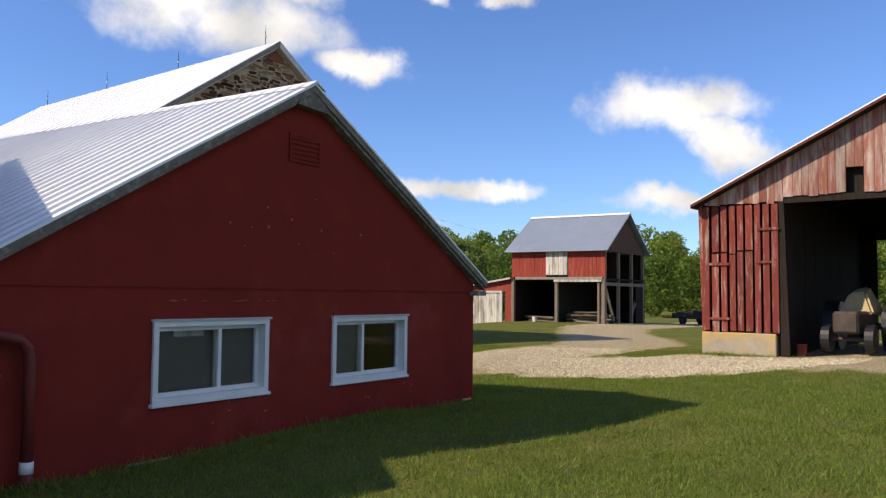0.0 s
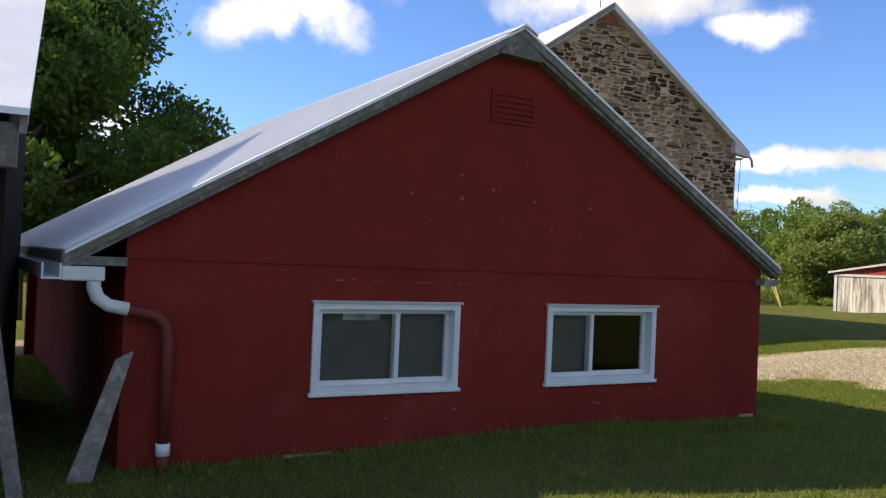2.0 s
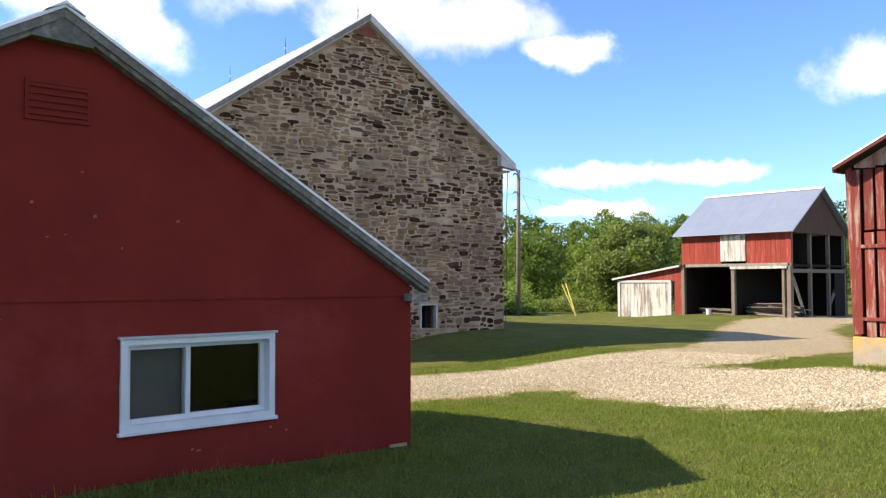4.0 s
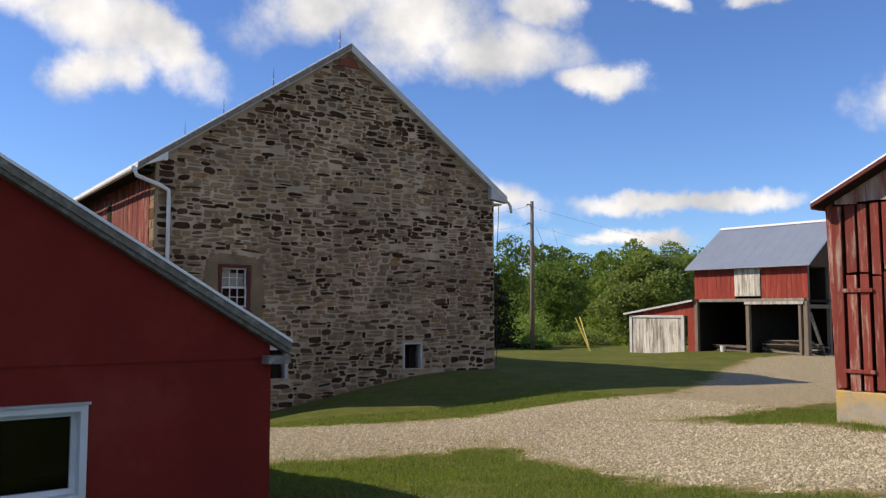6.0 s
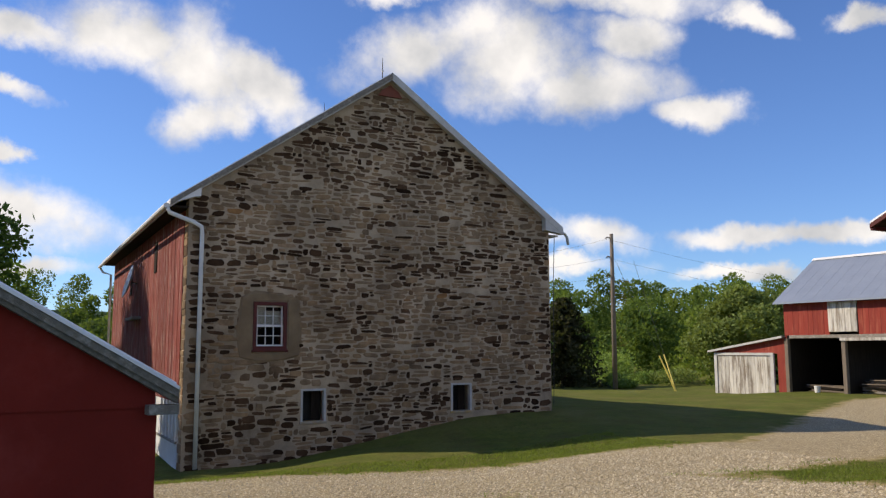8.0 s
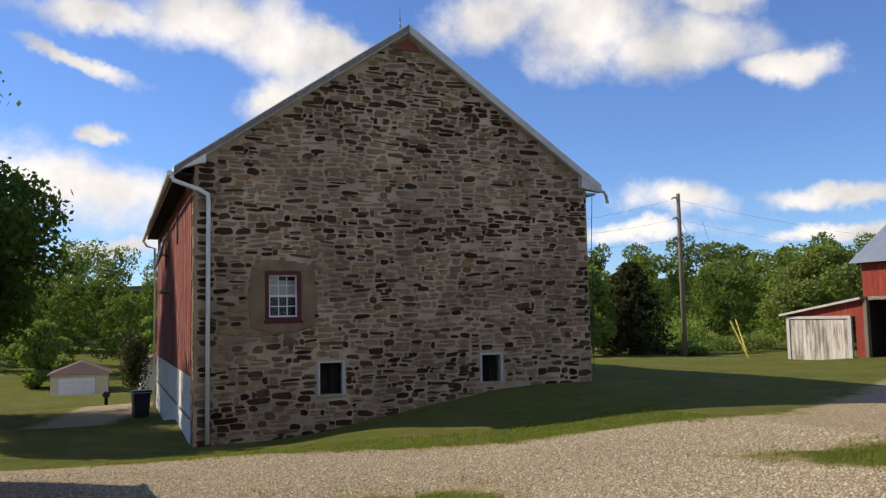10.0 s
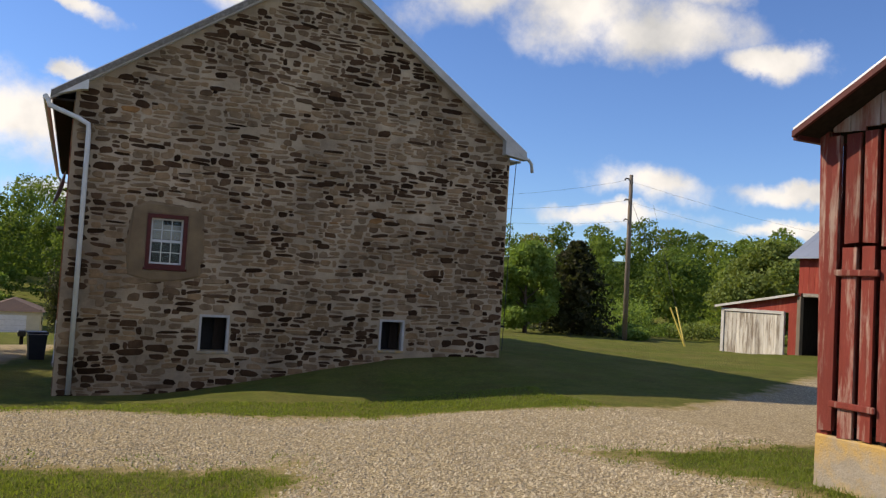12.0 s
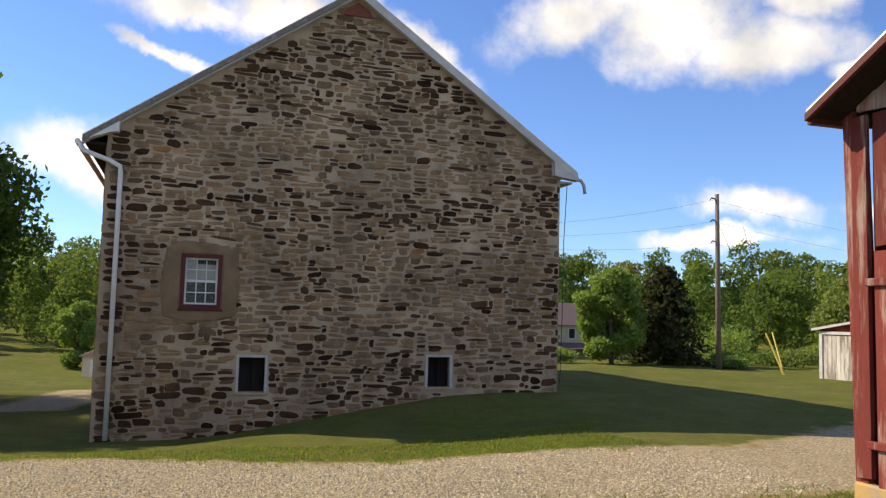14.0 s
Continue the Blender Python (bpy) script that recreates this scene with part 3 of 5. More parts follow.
# gutter and downspout
bm = bmesh.new()
tube([(-8.95, -0.2, 5.93), (-8.95, BLEN + 0.2, 5.86)], 0.07, 8, bm)
gut = part("gutter", bm, M_WHITE, barn, "white metal eave gutter")
part("downspout", tube([(-8.92, -0.14, 5.92), (-8.85, -0.14, 5.74), (-8.2, -0.13, 5.52), (-7.97, -0.12, 5.40), (-7.95, -0.12, 5.2), (-7.95, -0.12, -1.22)], 0.06, 8), M_WHITE, barn, "white downspout with an elbow", True)
part("downspout", tube([(-8.95, BLEN, 5.82), (-8.8, BLEN, 5.6), (-8.45, BLEN, 5.5), (-8.42, BLEN, -1.9)], 0.05, 8), M_WHITE, barn, "white downspout", True)
part("broken_downspout", tube([(4.33, -0.12, 6.0), (4.5, -0.12, 5.98), (4.6, -0.12, 5.86), (4.64, -0.12, 5.6)], 0.05, 8), M_TRIM, barn, "broken end of a grey downspout", True)
part("cable", tube([(4.1, -0.06, 5.9), (4.02, -0.05, 4.2), (4.0, -0.05, 2.0), (3.95, -0.05, 0.1)], 0.012, 5), M_BLACK, barn, "thin black cable down the corner")
for yy in (0.6, 6.2, 11.8, 17.4):
    rod = part("lightning_rod", tube([(BRX, yy, BRZ - 0.02), (BRX, yy, BRZ + 0.45), (BRX, yy, BRZ + 0.75)], 0.014, 6, taper=[0.016, 0.014, 0.004]), M_RUST, barn, "thin metal lightning rod")
    ballb = bmesh.new()
    bmesh.ops.create_icosphere(ballb, subdivisions=1, radius=0.05, matrix=Matrix.Translation((BRX, yy, BRZ + 0.3)))
    part("ball", ballb, M_TRIM, rod)

# red plank side over a white stable wall with slatted openings
side_gaps = random.Random(4)
y = 0.5
while y < BLEN - 0.5:
    w = 0.22 + side_gaps.random() * 0.08
    d = side_gaps.random() * 0.012
    part("plank", box(BX0 - 0.035 - d, BX0 + 0.0, y, min(y + w - 0.012, BLEN - 0.5), 0.52 + side_gaps.random() * 0.04, 5.95), M_REDBOARD, barn)
    y += w
part("side_backing", box(BX0 + 0.005, BX0 + 0.06, 0.5, BLEN - 0.5, 0.5, 6.0), M_DARKWOOD_SHADE, barn)
part("stable_wall", box(BX0 - 0.03, BX0 + 0.2, 0.5, BLEN - 0.5, -3.4, -0.55), M_WHITE, barn, "whitewashed stable wall")
# near-black sheet paints the shade between the white posts
part("stable_dark", box(BX0 + 0.22, BX0 + 0.3, 0.5, BLEN - 0.5, -0.55, 0.5), M_ROOMSHADE, barn)
y = 0.62
while y < BLEN - 0.9:
    wide = 0.9 if int(y) % 5 == 3 else 0.16
    part("white_post", box(BX0 - 0.05, BX0 + 0.1, y, y + wide, -0.56, 0.53, 0.008), M_WHITE, barn)
    y += wide + 0.36
part("stable_sill", box(BX0 - 0.08, BX0 + 0.18, 0.52, BLEN - 0.5, -0.6, -0.54), M_GREYWOOD, barn)
# near-black slabs on the planks paint the shade of narrow openings
for yy, z0, z1 in ((5.0, 4.55, 5.55), (11.0, 4.15, 4.85)):
    part("hay_door", box(BX0 - 0.07, BX0 - 0.045, yy, yy + 0.5, z0, z1), M_DARKWOOD_SHADE, barn, "narrow dark slab painting a shaded opening in red planks")
part("ledge", box(BX0 - 0.35, BX0 - 0.05, 8.2, 10.4, 3.1, 3.2), M_GREYWOOD, barn, "grey wooden ledge")

# sash window with a red frame and a tan rendered surround
win = part("window", frame_bm(-6.42, -5.43, 1.98, 3.35, -0.03, 0.16, 0.10), M_MAROON, barn, "white six-over-six sash window in a red frame")
window_panes(win, -6.32, -5.53, 2.08, 2.68, 3, 2, 0.05)
window_panes(win, -6.32, -5.53, 2.66, 3.25, 3, 2, 0.092)
part("sill", box(-6.46, -5.39, -0.07, 0.1, 1.92, 1.98, 0.01), M_MAROON, win)
part("blind", box(-6.3, -5.55, 0.2, 0.215, 2.72, 3.1), M_CURTAIN, win, "faded cream blind")
part("blind", box(-6.3, -6.02, 0.2, 0.215, 3.1, 3.24), M_CURTAIN, win)
# panel in the shade colour, for the unlit room behind the sash
part("dark_room", box(-6.9, -4.9, 1.0, 1.05, 1.5, 3.9), M_ROOMSHADE, win)
sr = random.Random(2)
surround = bmesh.new()
outer = [(-6.86, 1.75), (-6.3, 1.62), (-5.5, 1.66), (-5.02, 1.82), (-4.98, 2.6), (-5.06, 3.5), (-5.6, 3.62), (-6.4, 3.64), (-6.82, 3.48), (-6.9, 2.6)]
inner = [(-6.44, 1.9), (-6.0, 1.9), (-5.7, 1.9), (-5.4, 1.9), (-5.4, 2.6), (-5.4, 3.37), (-5.8, 3.37), (-6.2, 3.37), (-6.44, 3.37), (-6.44, 2.6)]
vo = [surround.verts.new((x + sr.uniform(-.04, .04), -0.002, z + sr.uniform(-.04, .04))) for x, z in outer]
vm = [surround.verts.new((x * 0.8 + a * 0.2, -0.034, z * 0.8 + b * 0.2)) for (x, z), (a, b) in zip(outer, inner)]
vi = [surround.verts.new((x, -0.034, z)) for x, z in inner]
for i in range(10):
    j = (i + 1) % 10
    surround.faces.new((vo[i], vo[j], vm[j], vm[i]))
    surround.faces.new((vm[i], vm[j], vi[j], vi[i]))
bmesh.ops.recalc_face_normals(surround, faces=surround.faces)
part("render_surround", surround, M_STUCCO, barn, "tan rendered patch round the window")
for x0, x1, z0, z1 in B_HOLES[1:]:
    bw = part("cellar_window", frame_bm(x0, x1, z0, z1, -0.02, 0.14, 0.06, sill=False), M_TRIM, barn, "white-framed open cellar window")
    part("sill", box(x0 - 0.03, x1 + 0.03, -0.05, 0.3, z0 - 0.06, z0 + 0.012, 0.01), M_CONC, bw)
    # panel in the shade colour, for the unlit cellar
    part("dark_room", box(x0 - 0.3, x1 + 0.3, 0.52, 0.56, z0 - 0.2, z1 + 0.2), M_ROOMSHADE, bw)
    part("shutter", box(x0 + 0.42, x1 - 0.08, 0.3, 0.33, z0 + 0.02, z1 - 0.08), M_DARKWOOD_SHADE, bw)


# ---- red block shed ----
shed = thing("red_shed", pose(-18.95, -16.28, 0, 0, 0, 2.8), "low dark red block outbuilding with a ribbed metal roof", "shed")
SW, SRU, SRZ, SS, SLEN = 7.50, 3.76, 3.97, 0.592, 8.0


def shed_top(u):
    return SRZ - 0.12 - SS * abs(u - SRU)


S_HOLES = [(1.73, 3.24, 0.335, 1.16), (4.30, 5.79, 0.34, 1.16)]
part("front_wall", gable_wall(0.13, SW, -0.6, lambda u: min(1.5, shed_top(u)), S_HOLES, 0.0, 0.25), M_RED, shed, "dark red painted block wall")
part("gable", gable_wall(0.13, SW - 0.02, 1.5, lambda u: max(1.501, shed_top(u)), [], -0.012, 0.2, (SRU,)), M_RED, shed, "dark red board gable")
part("side_wall", box(0.13, 0.38, 0.25, SLEN, -0.8, 1.5), M_RED, shed)
part("side_wall", box(SW - 0.25, SW, 0.25, SLEN, -1.0, 1.5), M_RED, shed)
part("rear_wall", gable_wall(0, SW, -1.2, shed_top, [], SLEN, SLEN + 0.25, (SRU,)), M_RED, shed)
part("room_floor", box(0.25, SW - 0.25, 0.25, SLEN, -0.3, 0.06), M_ROOMSHADE, shed)
# sheet added so that the panes show painted shade behind them
part("room_partition", box(0.25, SW - 0.25, 3.0, 3.1, -0.25, 1.48), M_ROOMSHADE, shed)
for u0, u1, zt in ((1.5, 2.0, -0.2), (2.1, 2.3, -0.22), (5.55, 5.85, -0.18), (7.2, 7.44, -0.13)):
    part("footing_stone", box(u0, u1, -0.022, 0.02, -0.5, zt, 0.012), M_CONC, shed)
# joints between gable boards and block courses, as slim raised laps
for zz in (1.5, 1.86, 2.3, 2.74, 3.16):
    half = min(SW / 2 - 0.14, (SRZ - 0.16 - zz) / SS)
    part("board_lap", box(SRU - half, SRU + half, -0.0145, -0.008, zz - 0.006, zz + 0.006), M_RED, shed)
for xo in (-0.34, SW + 0.14):
    rf = part("roof_slope", pitched_slab(SRU, SRZ, SS, xo, -0.17, SLEN + 0.4, 0.03), M_ROOF, shed, "pale galvanised ribbed metal roof")
    part("seam", roof_ribs(SRU, SRZ, SS, xo, -0.16, SLEN + 0.4, 0.21, 0.028), M_ROOF, rf)
    z_o = SRZ - SS * abs(xo - SRU)
    part("rake_board", prism([(SRU, SRZ - 0.03), (xo, z_o - 0.03), (xo, z_o - 0.10), (SRU, SRZ - 0.11)], "y", -0.155, -0.125), M_GREYWOOD, shed, "weathered grey rake board")
    part("rake_moulding", prism([(SRU, SRZ - 0.09), (xo, z_o - 0.09), (xo, z_o - 0.145), (SRU, SRZ - 0.155)], "y", -0.125, -0.014), M_GREYWOOD, shed)
part("ridge_block", prism([(SRU - 0.26, SRZ - 0.30), (SRU + 0.24, SRZ - 0.33), (SRU + 0.2, SRZ - 0.2), (SRU, SRZ - 0.1), (SRU - 0.2, SRZ - 0.2)], "y", -0.145, -0.014), M_GREYWOOD, shed, "grey wooden block under the ridge")
part("ridge_cap", prism([(SRU - 0.16, SRZ - 0.08), (SRU, SRZ + 0.025), (SRU + 0.16, SRZ - 0.08), (SRU, SRZ - 0.005)], "y", -0.19, SLEN + 0.42), M_ROOF, shed)
part("eave_end", box(-0.36, 0.12, -0.12, 0.0, 1.43, 1.50), M_GREYWOOD, shed)
part("eave_end", box(SW - 0.1, SW + 0.14, -0.14, 0.0, 1.44, 1.52), M_GREYWOOD, shed)
part("eave_fascia", box(-0.36, -0.32, -0.15, SLEN, 1.42, 1.53), M_GREYWOOD, shed)
vent = part("gable_vent", frame_bm(3.50, 4.02, 3.0, 3.34, -0.03, -0.005, 0.03), M_RED, shed, "dark red slatted gable vent")
for k in range(5):
    part("slat", box(3.53, 3.99, -0.028, -0.006, 3.045 + k * 0.058, 3.075 + k * 0.058), M_RED, vent)
for (u0, u1, z0, z1), split in zip(S_HOLES, (0.57, 0.42)):
    w = part("window", frame_bm(u0, u1, z0, z1, -0.03, 0.10, 0.06), M_WHITE, shed, "white sliding window")
    part("head_flashing", box(u0 - 0.02, u1 + 0.02, -0.05, 0.02, z1 - 0.004, z1 + 0.018), M_TRIM, w)
    part("sill", box(u0 - 0.02, u1 + 0.03, -0.045, 0.03, z0 - 0.03, z0 + 0.004, 0.006), M_WHITE, w)
    um = u0 + (u1 - u0) * split
    window_panes(w, u0 + 0.06, um + 0.03, z0 + 0.06, z1 - 0.06, 1, 1, 0.035)
    window_panes(w, um - 0.02, u1 - 0.06, z0 + 0.06, z1 - 0.06, 1, 1, 0.075)
    part("insect_screen", box(u0 + 0.1, um if split < 0.5 else u1 - 0.09, 0.125, 0.13, z0 + 0.08, z1 - 0.08), M_SCREEN, w, "grey insect screen")
    if split > 0.5:
        part("paper_label", box(u0 + 0.34, u0 + 0.72, 0.117, 0.122, z1 - 0.17, z1 - 0.11), M_WHITEOLD, w, "pale paper strip inside the glass")
# small flakes where the paint has come off
chip = random.Random(14)
for k in range(34):
    if k < 12:
        u, zz, w, h = chip.uniform(1.75, 3.3), 1.36 + chip.uniform(-.008, .008), chip.uniform(.03, .12), 0.008
    elif k < 24:
        u, zz, w, h = chip.gauss(3.7, 0.7), chip.gauss(2.15, 0.25), chip.uniform(.012, .04), chip.uniform(.012, .05)
    else:
        u, zz, w, h = chip.uniform(1.6, 6.0), chip.uniform(0.0, 0.29), chip.uniform(.01, .05), chip.uniform(.008, .03)
    yy = -0.0145 if zz > 1.5 else -0.0025
    part("paint_flake", prism([(u, zz), (u + w, zz + h * 0.2), (u + w * 0.8, zz + h), (u + w * 0.1, zz + h * 0.8)], "y", yy, yy + 0.003), M_FLAKE, shed)
# gutter and pipe at the corner
part("gutter", prism([(-0.50, 1.32), (-0.36, 1.32), (-0.36, 1.44), (-0.375, 1.44), (-0.375, 1.335), (-0.485, 1.335), (-0.485, 1.44), (-0.50, 1.44)], "y", -0.2, SLEN), M_WHITE, shed, "white eave gutter")
sp = part("downspout", tube([(-0.12, -0.12, 1.36), (-0.12, -0.12, 1.26), (-0.09, -0.12, 1.18), (-0.01, -0.12, 1.12), (0.14, -0.12, 1.09)], 0.055, 10), M_WHITE, shed, "white elbow at the top of the downspout", True)
part("gutter_outlet", box(-0.36, -0.05, -0.19, -0.06, 1.31, 1.42, 0.01), M_WHITE, sp)
part("pipe", tube([(0.14, -0.12, 1.09), (0.36, -0.11, 1.04), (0.44, -0.1, 0.95), (0.46, -0.1, 0.8), (0.46, -0.1, -0.02)], 0.05, 10), M_REDPIPE, sp, "red painted downpipe", True)
part("joint", tube([(0.46, -0.1, -0.1), (0.46, -0.1, 0.0)], 0.058, 10), M_WHITE, sp, "white pipe joint", True)
part("shoe", tube([(0.46, -0.1, -0.25), (0.46, -0.1, -0.1)], 0.05, 10), M_REDPIPE, sp, "", True)

# the long sides run a little out of square with the gable
lean_m = Matrix(((1, -0.045, 0, 0), (0, 1, 0, 0), (0, 0, 1, 0), (0, 0, 0, 1)))
for ob in shed.children_recursive:
    ob.data.transform(lean_m)

plank = link("leaning_plank", prism([(-0.10, 0), (0.08, 0), (0.08, 1.12), (-0.03, 1.02)], "y", -0.02, 0.02), M_GREYWOOD)
plank.matrix_world = pose(-19.12, -16.62, land(-19.2, -16.7) - 0.08, -10, 17, 6)
tagged(plank, "weathered grey plank leaning at the shed corner", "plank")


# ---- open-fronted pole building beside the shed ----
pole_shed = thing("pole_building", pose(-0.15, -0.45, -0.07), "open-fronted farm building with grey posts and a pale metal roof", "farm building")
PY0, PYR, PZ0, PZR = -16.42, -10.0, 2.62, 5.75
psl = (PZR - PZ0) / (PYR - PY0)
for y_o in (PY0 - 0.05, PYR + 6.4):
    zo = PZR - psl * abs(y_o - PYR)
    part("roof_slope", prism([(PYR, PZR), (y_o, zo), (y_o, zo - 0.05), (PYR, PZR - 0.05)], "x", -29.0, -19.4 if y_o < PYR else -20.6), M_ROOF, pole_shed, "pale metal roof")
part("rake_board", prism([(PYR, PZR - 0.03), (PY0, PZ0 - 0.03), (PY0, PZ0 - 0.2), (PYR, PZR - 0.2)], "x", -19.46, -19.41), M_GREYWOOD, pole_shed)
part("eave_beam", box(-29, -19.47, PY0 + 0.05, PY0 + 0.25, 2.18, 2.5, 0.01), M_GREYWOOD, pole_shed, "grey eave beam")
# near-black walls, the shade of the open bay put into their colour
part("gable_wall", prism([(-16.1, -0.6), (-12.5, -0.6), (-12.5, 4.3), (-16.1, 2.6)], "x", -19.62, -19.54), M_DARKWOOD_SHADE, pole_shed, "dark plank side wall")
part("back_wall", box(-29, -19.66, -12.6, -12.5, -1.6, 4.35), M_DARKWOOD_SHADE, pole_shed)
part("left_wall", box(-29, -28.9, -16.3, -12.5, -1.6, 3.0), M_DARKWOOD_SHADE, pole_shed)
for px in (-19.75, -23.2, -26.6):
    part("post", box(px - 0.09, px + 0.09, PY0 + 0.06, PY0 + 0.24, -0.6, 2.2, 0.012), M_POST, pole_shed, "rough grey-brown post")
part("brace", beam((-19.72, PY0 - 0.02, 2.0), (-19.34, PY0 - 0.12, -0.3), 0.1, 0.05), M_GREYWOOD, pole_shed, "grey board leaning as a brace")
part("rail", box(-23.2, -19.66, PY0 - 0.0, PY0 + 0.05, 1.16, 1.32), M_GREYWOOD, pole_shed, "pale grey rail board")


# ---- wagon shed with slatted crib ----
crib = thing("wagon_shed", Matrix(), "old red drive-through wagon shed with slatted corn crib", "farm building")
CX, CY0, CYR, CZR, CS = -0.42, -15.45, -20.4, 6.46, 0.49
cr = random.Random(5)


def crib_top(yv):
    return CZR - 0.12 - CS * abs(yv - CYR)


# slats of the crib front, leaning a little
yv = CY0
k = 0
while yv > -17.36:
    w = cr.uniform(0.14, 0.18)
    lo, hi = 0.58 + cr.uniform(-.04, .03), crib_top(yv) - 0.05
    hi = min(hi, 3.84)
    cut = 2.62 + cr.uniform(-.05, .05) if 1 <= k <= 5 else None
    for a, b in ([(lo, cut - 0.02), (cut + 0.02, hi)] if cut else [(lo, hi)]):
        sl = prism([(yv, a), (yv - w, a + cr.uniform(-.02, .02)), (yv - w + 0.01, b), (yv + 0.01, b)], "x", CX - 0.03 - cr.uniform(0, .02), CX)
        part("slat", sl, M_REDBOARD, crib)
    yv -= w + cr.uniform(0.05, 0.08)
    k += 1
for zz, a, b in ((2.32, -15.6, -16.15), (0.9, -15.6, -16.15), (2.36, -16.85, -17.2), (3.2, -16.85, -17.4)):
    part("hinge_batten", box(CX - 0.085, CX - 0.045, b, a, zz - 0.035, zz + 0.035, 0.008), M_REDBOARD, crib, "red hinge batten")
part("corner_post", prism([(CY0 + 0.04, 0.5), (CY0 - 0.10, 0.5), (CY0 + 0.02, 3.95), (CY0 + 0.14, 3.95)], "x", CX - 0.02, CX + 0.16), M_REDBOARD, crib)
part("crib_floor", box(CX + 0.05, 8.2, -17.4, CY0, 0.5, 0.6), M_DARKWOOD_SHADE, crib)
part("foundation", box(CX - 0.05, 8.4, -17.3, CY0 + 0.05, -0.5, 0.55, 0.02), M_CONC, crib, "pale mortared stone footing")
# near-black sheet that paints the shade behind the slats
part("corn_wall", box(CX + 1.9, CX + 1.95, -17.35, CY0, 0.6, 3.9), M_DARKWOOD_SHADE, crib)
# gable boards above the opening
yv = CY0 - 0.05
while yv > -25.3:
    w = cr.uniform(0.16, 0.24)
    zb = 3.86 if yv > -17.45 or yv < -23.35 else 3.98
    if crib_top(yv - w / 2) > zb + 0.06:
        zlo = zb + cr.uniform(-.02, .04)
        if abs(yv + 19.02) < 0.16:
            zlo = 4.62
        part("board", prism([(yv, zlo), (yv - w + 0.008, zlo + cr.uniform(-.02, .02)), (yv - w + 0.008, crib_top(yv - w)), (yv, crib_top(yv))], "x", CX - 0.028 - cr.uniform(0, .012), CX), M_REDFADED, crib)
    yv -= w
yv = -23.4
while yv > -25.35:
    part("slat", box(CX - 0.04, CX, yv - 0.13, yv, 0.5, 3.84), M_REDBOARD, crib)
    yv -= 0.19
part("gable_frame", box(CX + 0.005, CX + 0.16, -25.3, -17.4, 3.84, 4.0), M_DARKWOOD_SHADE, crib)
part("gable_backing", prism([(CY0 - 0.3, 3.95), (-25.1, 3.95), (CYR, CZR - 0.3)], "x", CX + 0.17, CX + 0.2), M_DARKWOOD_SHADE, crib)
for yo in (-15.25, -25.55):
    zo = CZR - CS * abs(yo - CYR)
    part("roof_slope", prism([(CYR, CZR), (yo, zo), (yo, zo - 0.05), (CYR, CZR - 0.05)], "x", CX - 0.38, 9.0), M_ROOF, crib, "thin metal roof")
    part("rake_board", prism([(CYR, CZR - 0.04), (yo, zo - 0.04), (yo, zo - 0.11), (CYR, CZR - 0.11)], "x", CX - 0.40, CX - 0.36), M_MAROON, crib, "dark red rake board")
    part("roof_deck", prism([(CYR, CZR - 0.055), (yo, zo - 0.055), (yo, zo - 0.11), (CYR, CZR - 0.11)], "x", CX - 0.36, 8.9), M_DARKWOOD_SHADE, crib)
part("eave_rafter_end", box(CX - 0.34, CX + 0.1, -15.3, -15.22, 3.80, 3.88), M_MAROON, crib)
# inner boards carry the shed's interior shade in their near-black colour
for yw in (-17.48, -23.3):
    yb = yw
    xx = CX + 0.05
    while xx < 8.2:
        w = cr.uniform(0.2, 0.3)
        part("inner_board", box(xx, xx + w - cr.choice((0.005, 0.005, 0.03)), yb - 0.025, yb, 0.0, 4.1), M_DARKWOOD_SHADE, crib)
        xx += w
part("jamb", prism([(-17.40, 0.0), (-17.62, 0.0), (-17.50, 3.9), (-17.36, 3.9)], "x", CX - 0.01, CX + 0.15), M_DARKWOOD_SHADE, crib, "dark leaning jamb post")
part("outer_wall", box(CX + 0.2, 8.4, CY0 - 0.03, CY0 + 0.01, 0.55, 3.8), M_REDBOARD, crib)
part("outer_wall", box(CX + 0.2, 8.4, -25.38, -25.34, 0.0, 3.8), M_REDBOARD, crib)
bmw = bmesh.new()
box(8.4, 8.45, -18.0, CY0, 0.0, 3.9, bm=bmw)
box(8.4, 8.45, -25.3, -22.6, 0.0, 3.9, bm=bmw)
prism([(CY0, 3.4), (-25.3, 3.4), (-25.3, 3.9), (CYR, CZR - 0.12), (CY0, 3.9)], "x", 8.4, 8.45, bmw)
part("rear_wall", bmw, M_DARKWOOD_SHADE, crib)


def wheel(parent, x, y, z, r, w):
    bm = tube([(x, y - w / 2, z), (x, y + w / 2, z)], r, 20)
    t = part("wheel", bm, M_BLACK, parent, "black tractor tyre")
    part("rim", tube([(x, y - w / 2 - 0.01, z), (x, y + w / 2 + 0.01, z)], r * 0.55, 16), M_RUST, t)
    return t


g0 = land(2.5, -19)
tractor = thing("tractor", pose(1.9, -18.75, g0, 0, 0, 0), "old dark farm tractor under a tan canvas cover, parked inside", "tractor")
wheel(tractor, 0.4, 0.7, 0.65, 0.65, 0.35)
wheel(tractor, 0.4, -0.7, 0.65, 0.65, 0.35)
wheel(tractor, -1.3, 0.5, 0.36, 0.36, 0.2)
wheel(tractor, -1.3, -0.5, 0.36, 0.36, 0.2)
part("body", box(-1.7, 0.7, -0.3, 0.3, 0.5, 1.05, 0.06), M_RUST, tractor)
part("axle", tube([(0.4, -0.6, 0.65), (0.4, 0.6, 0.65)], 0.09), M_RUST, tractor)
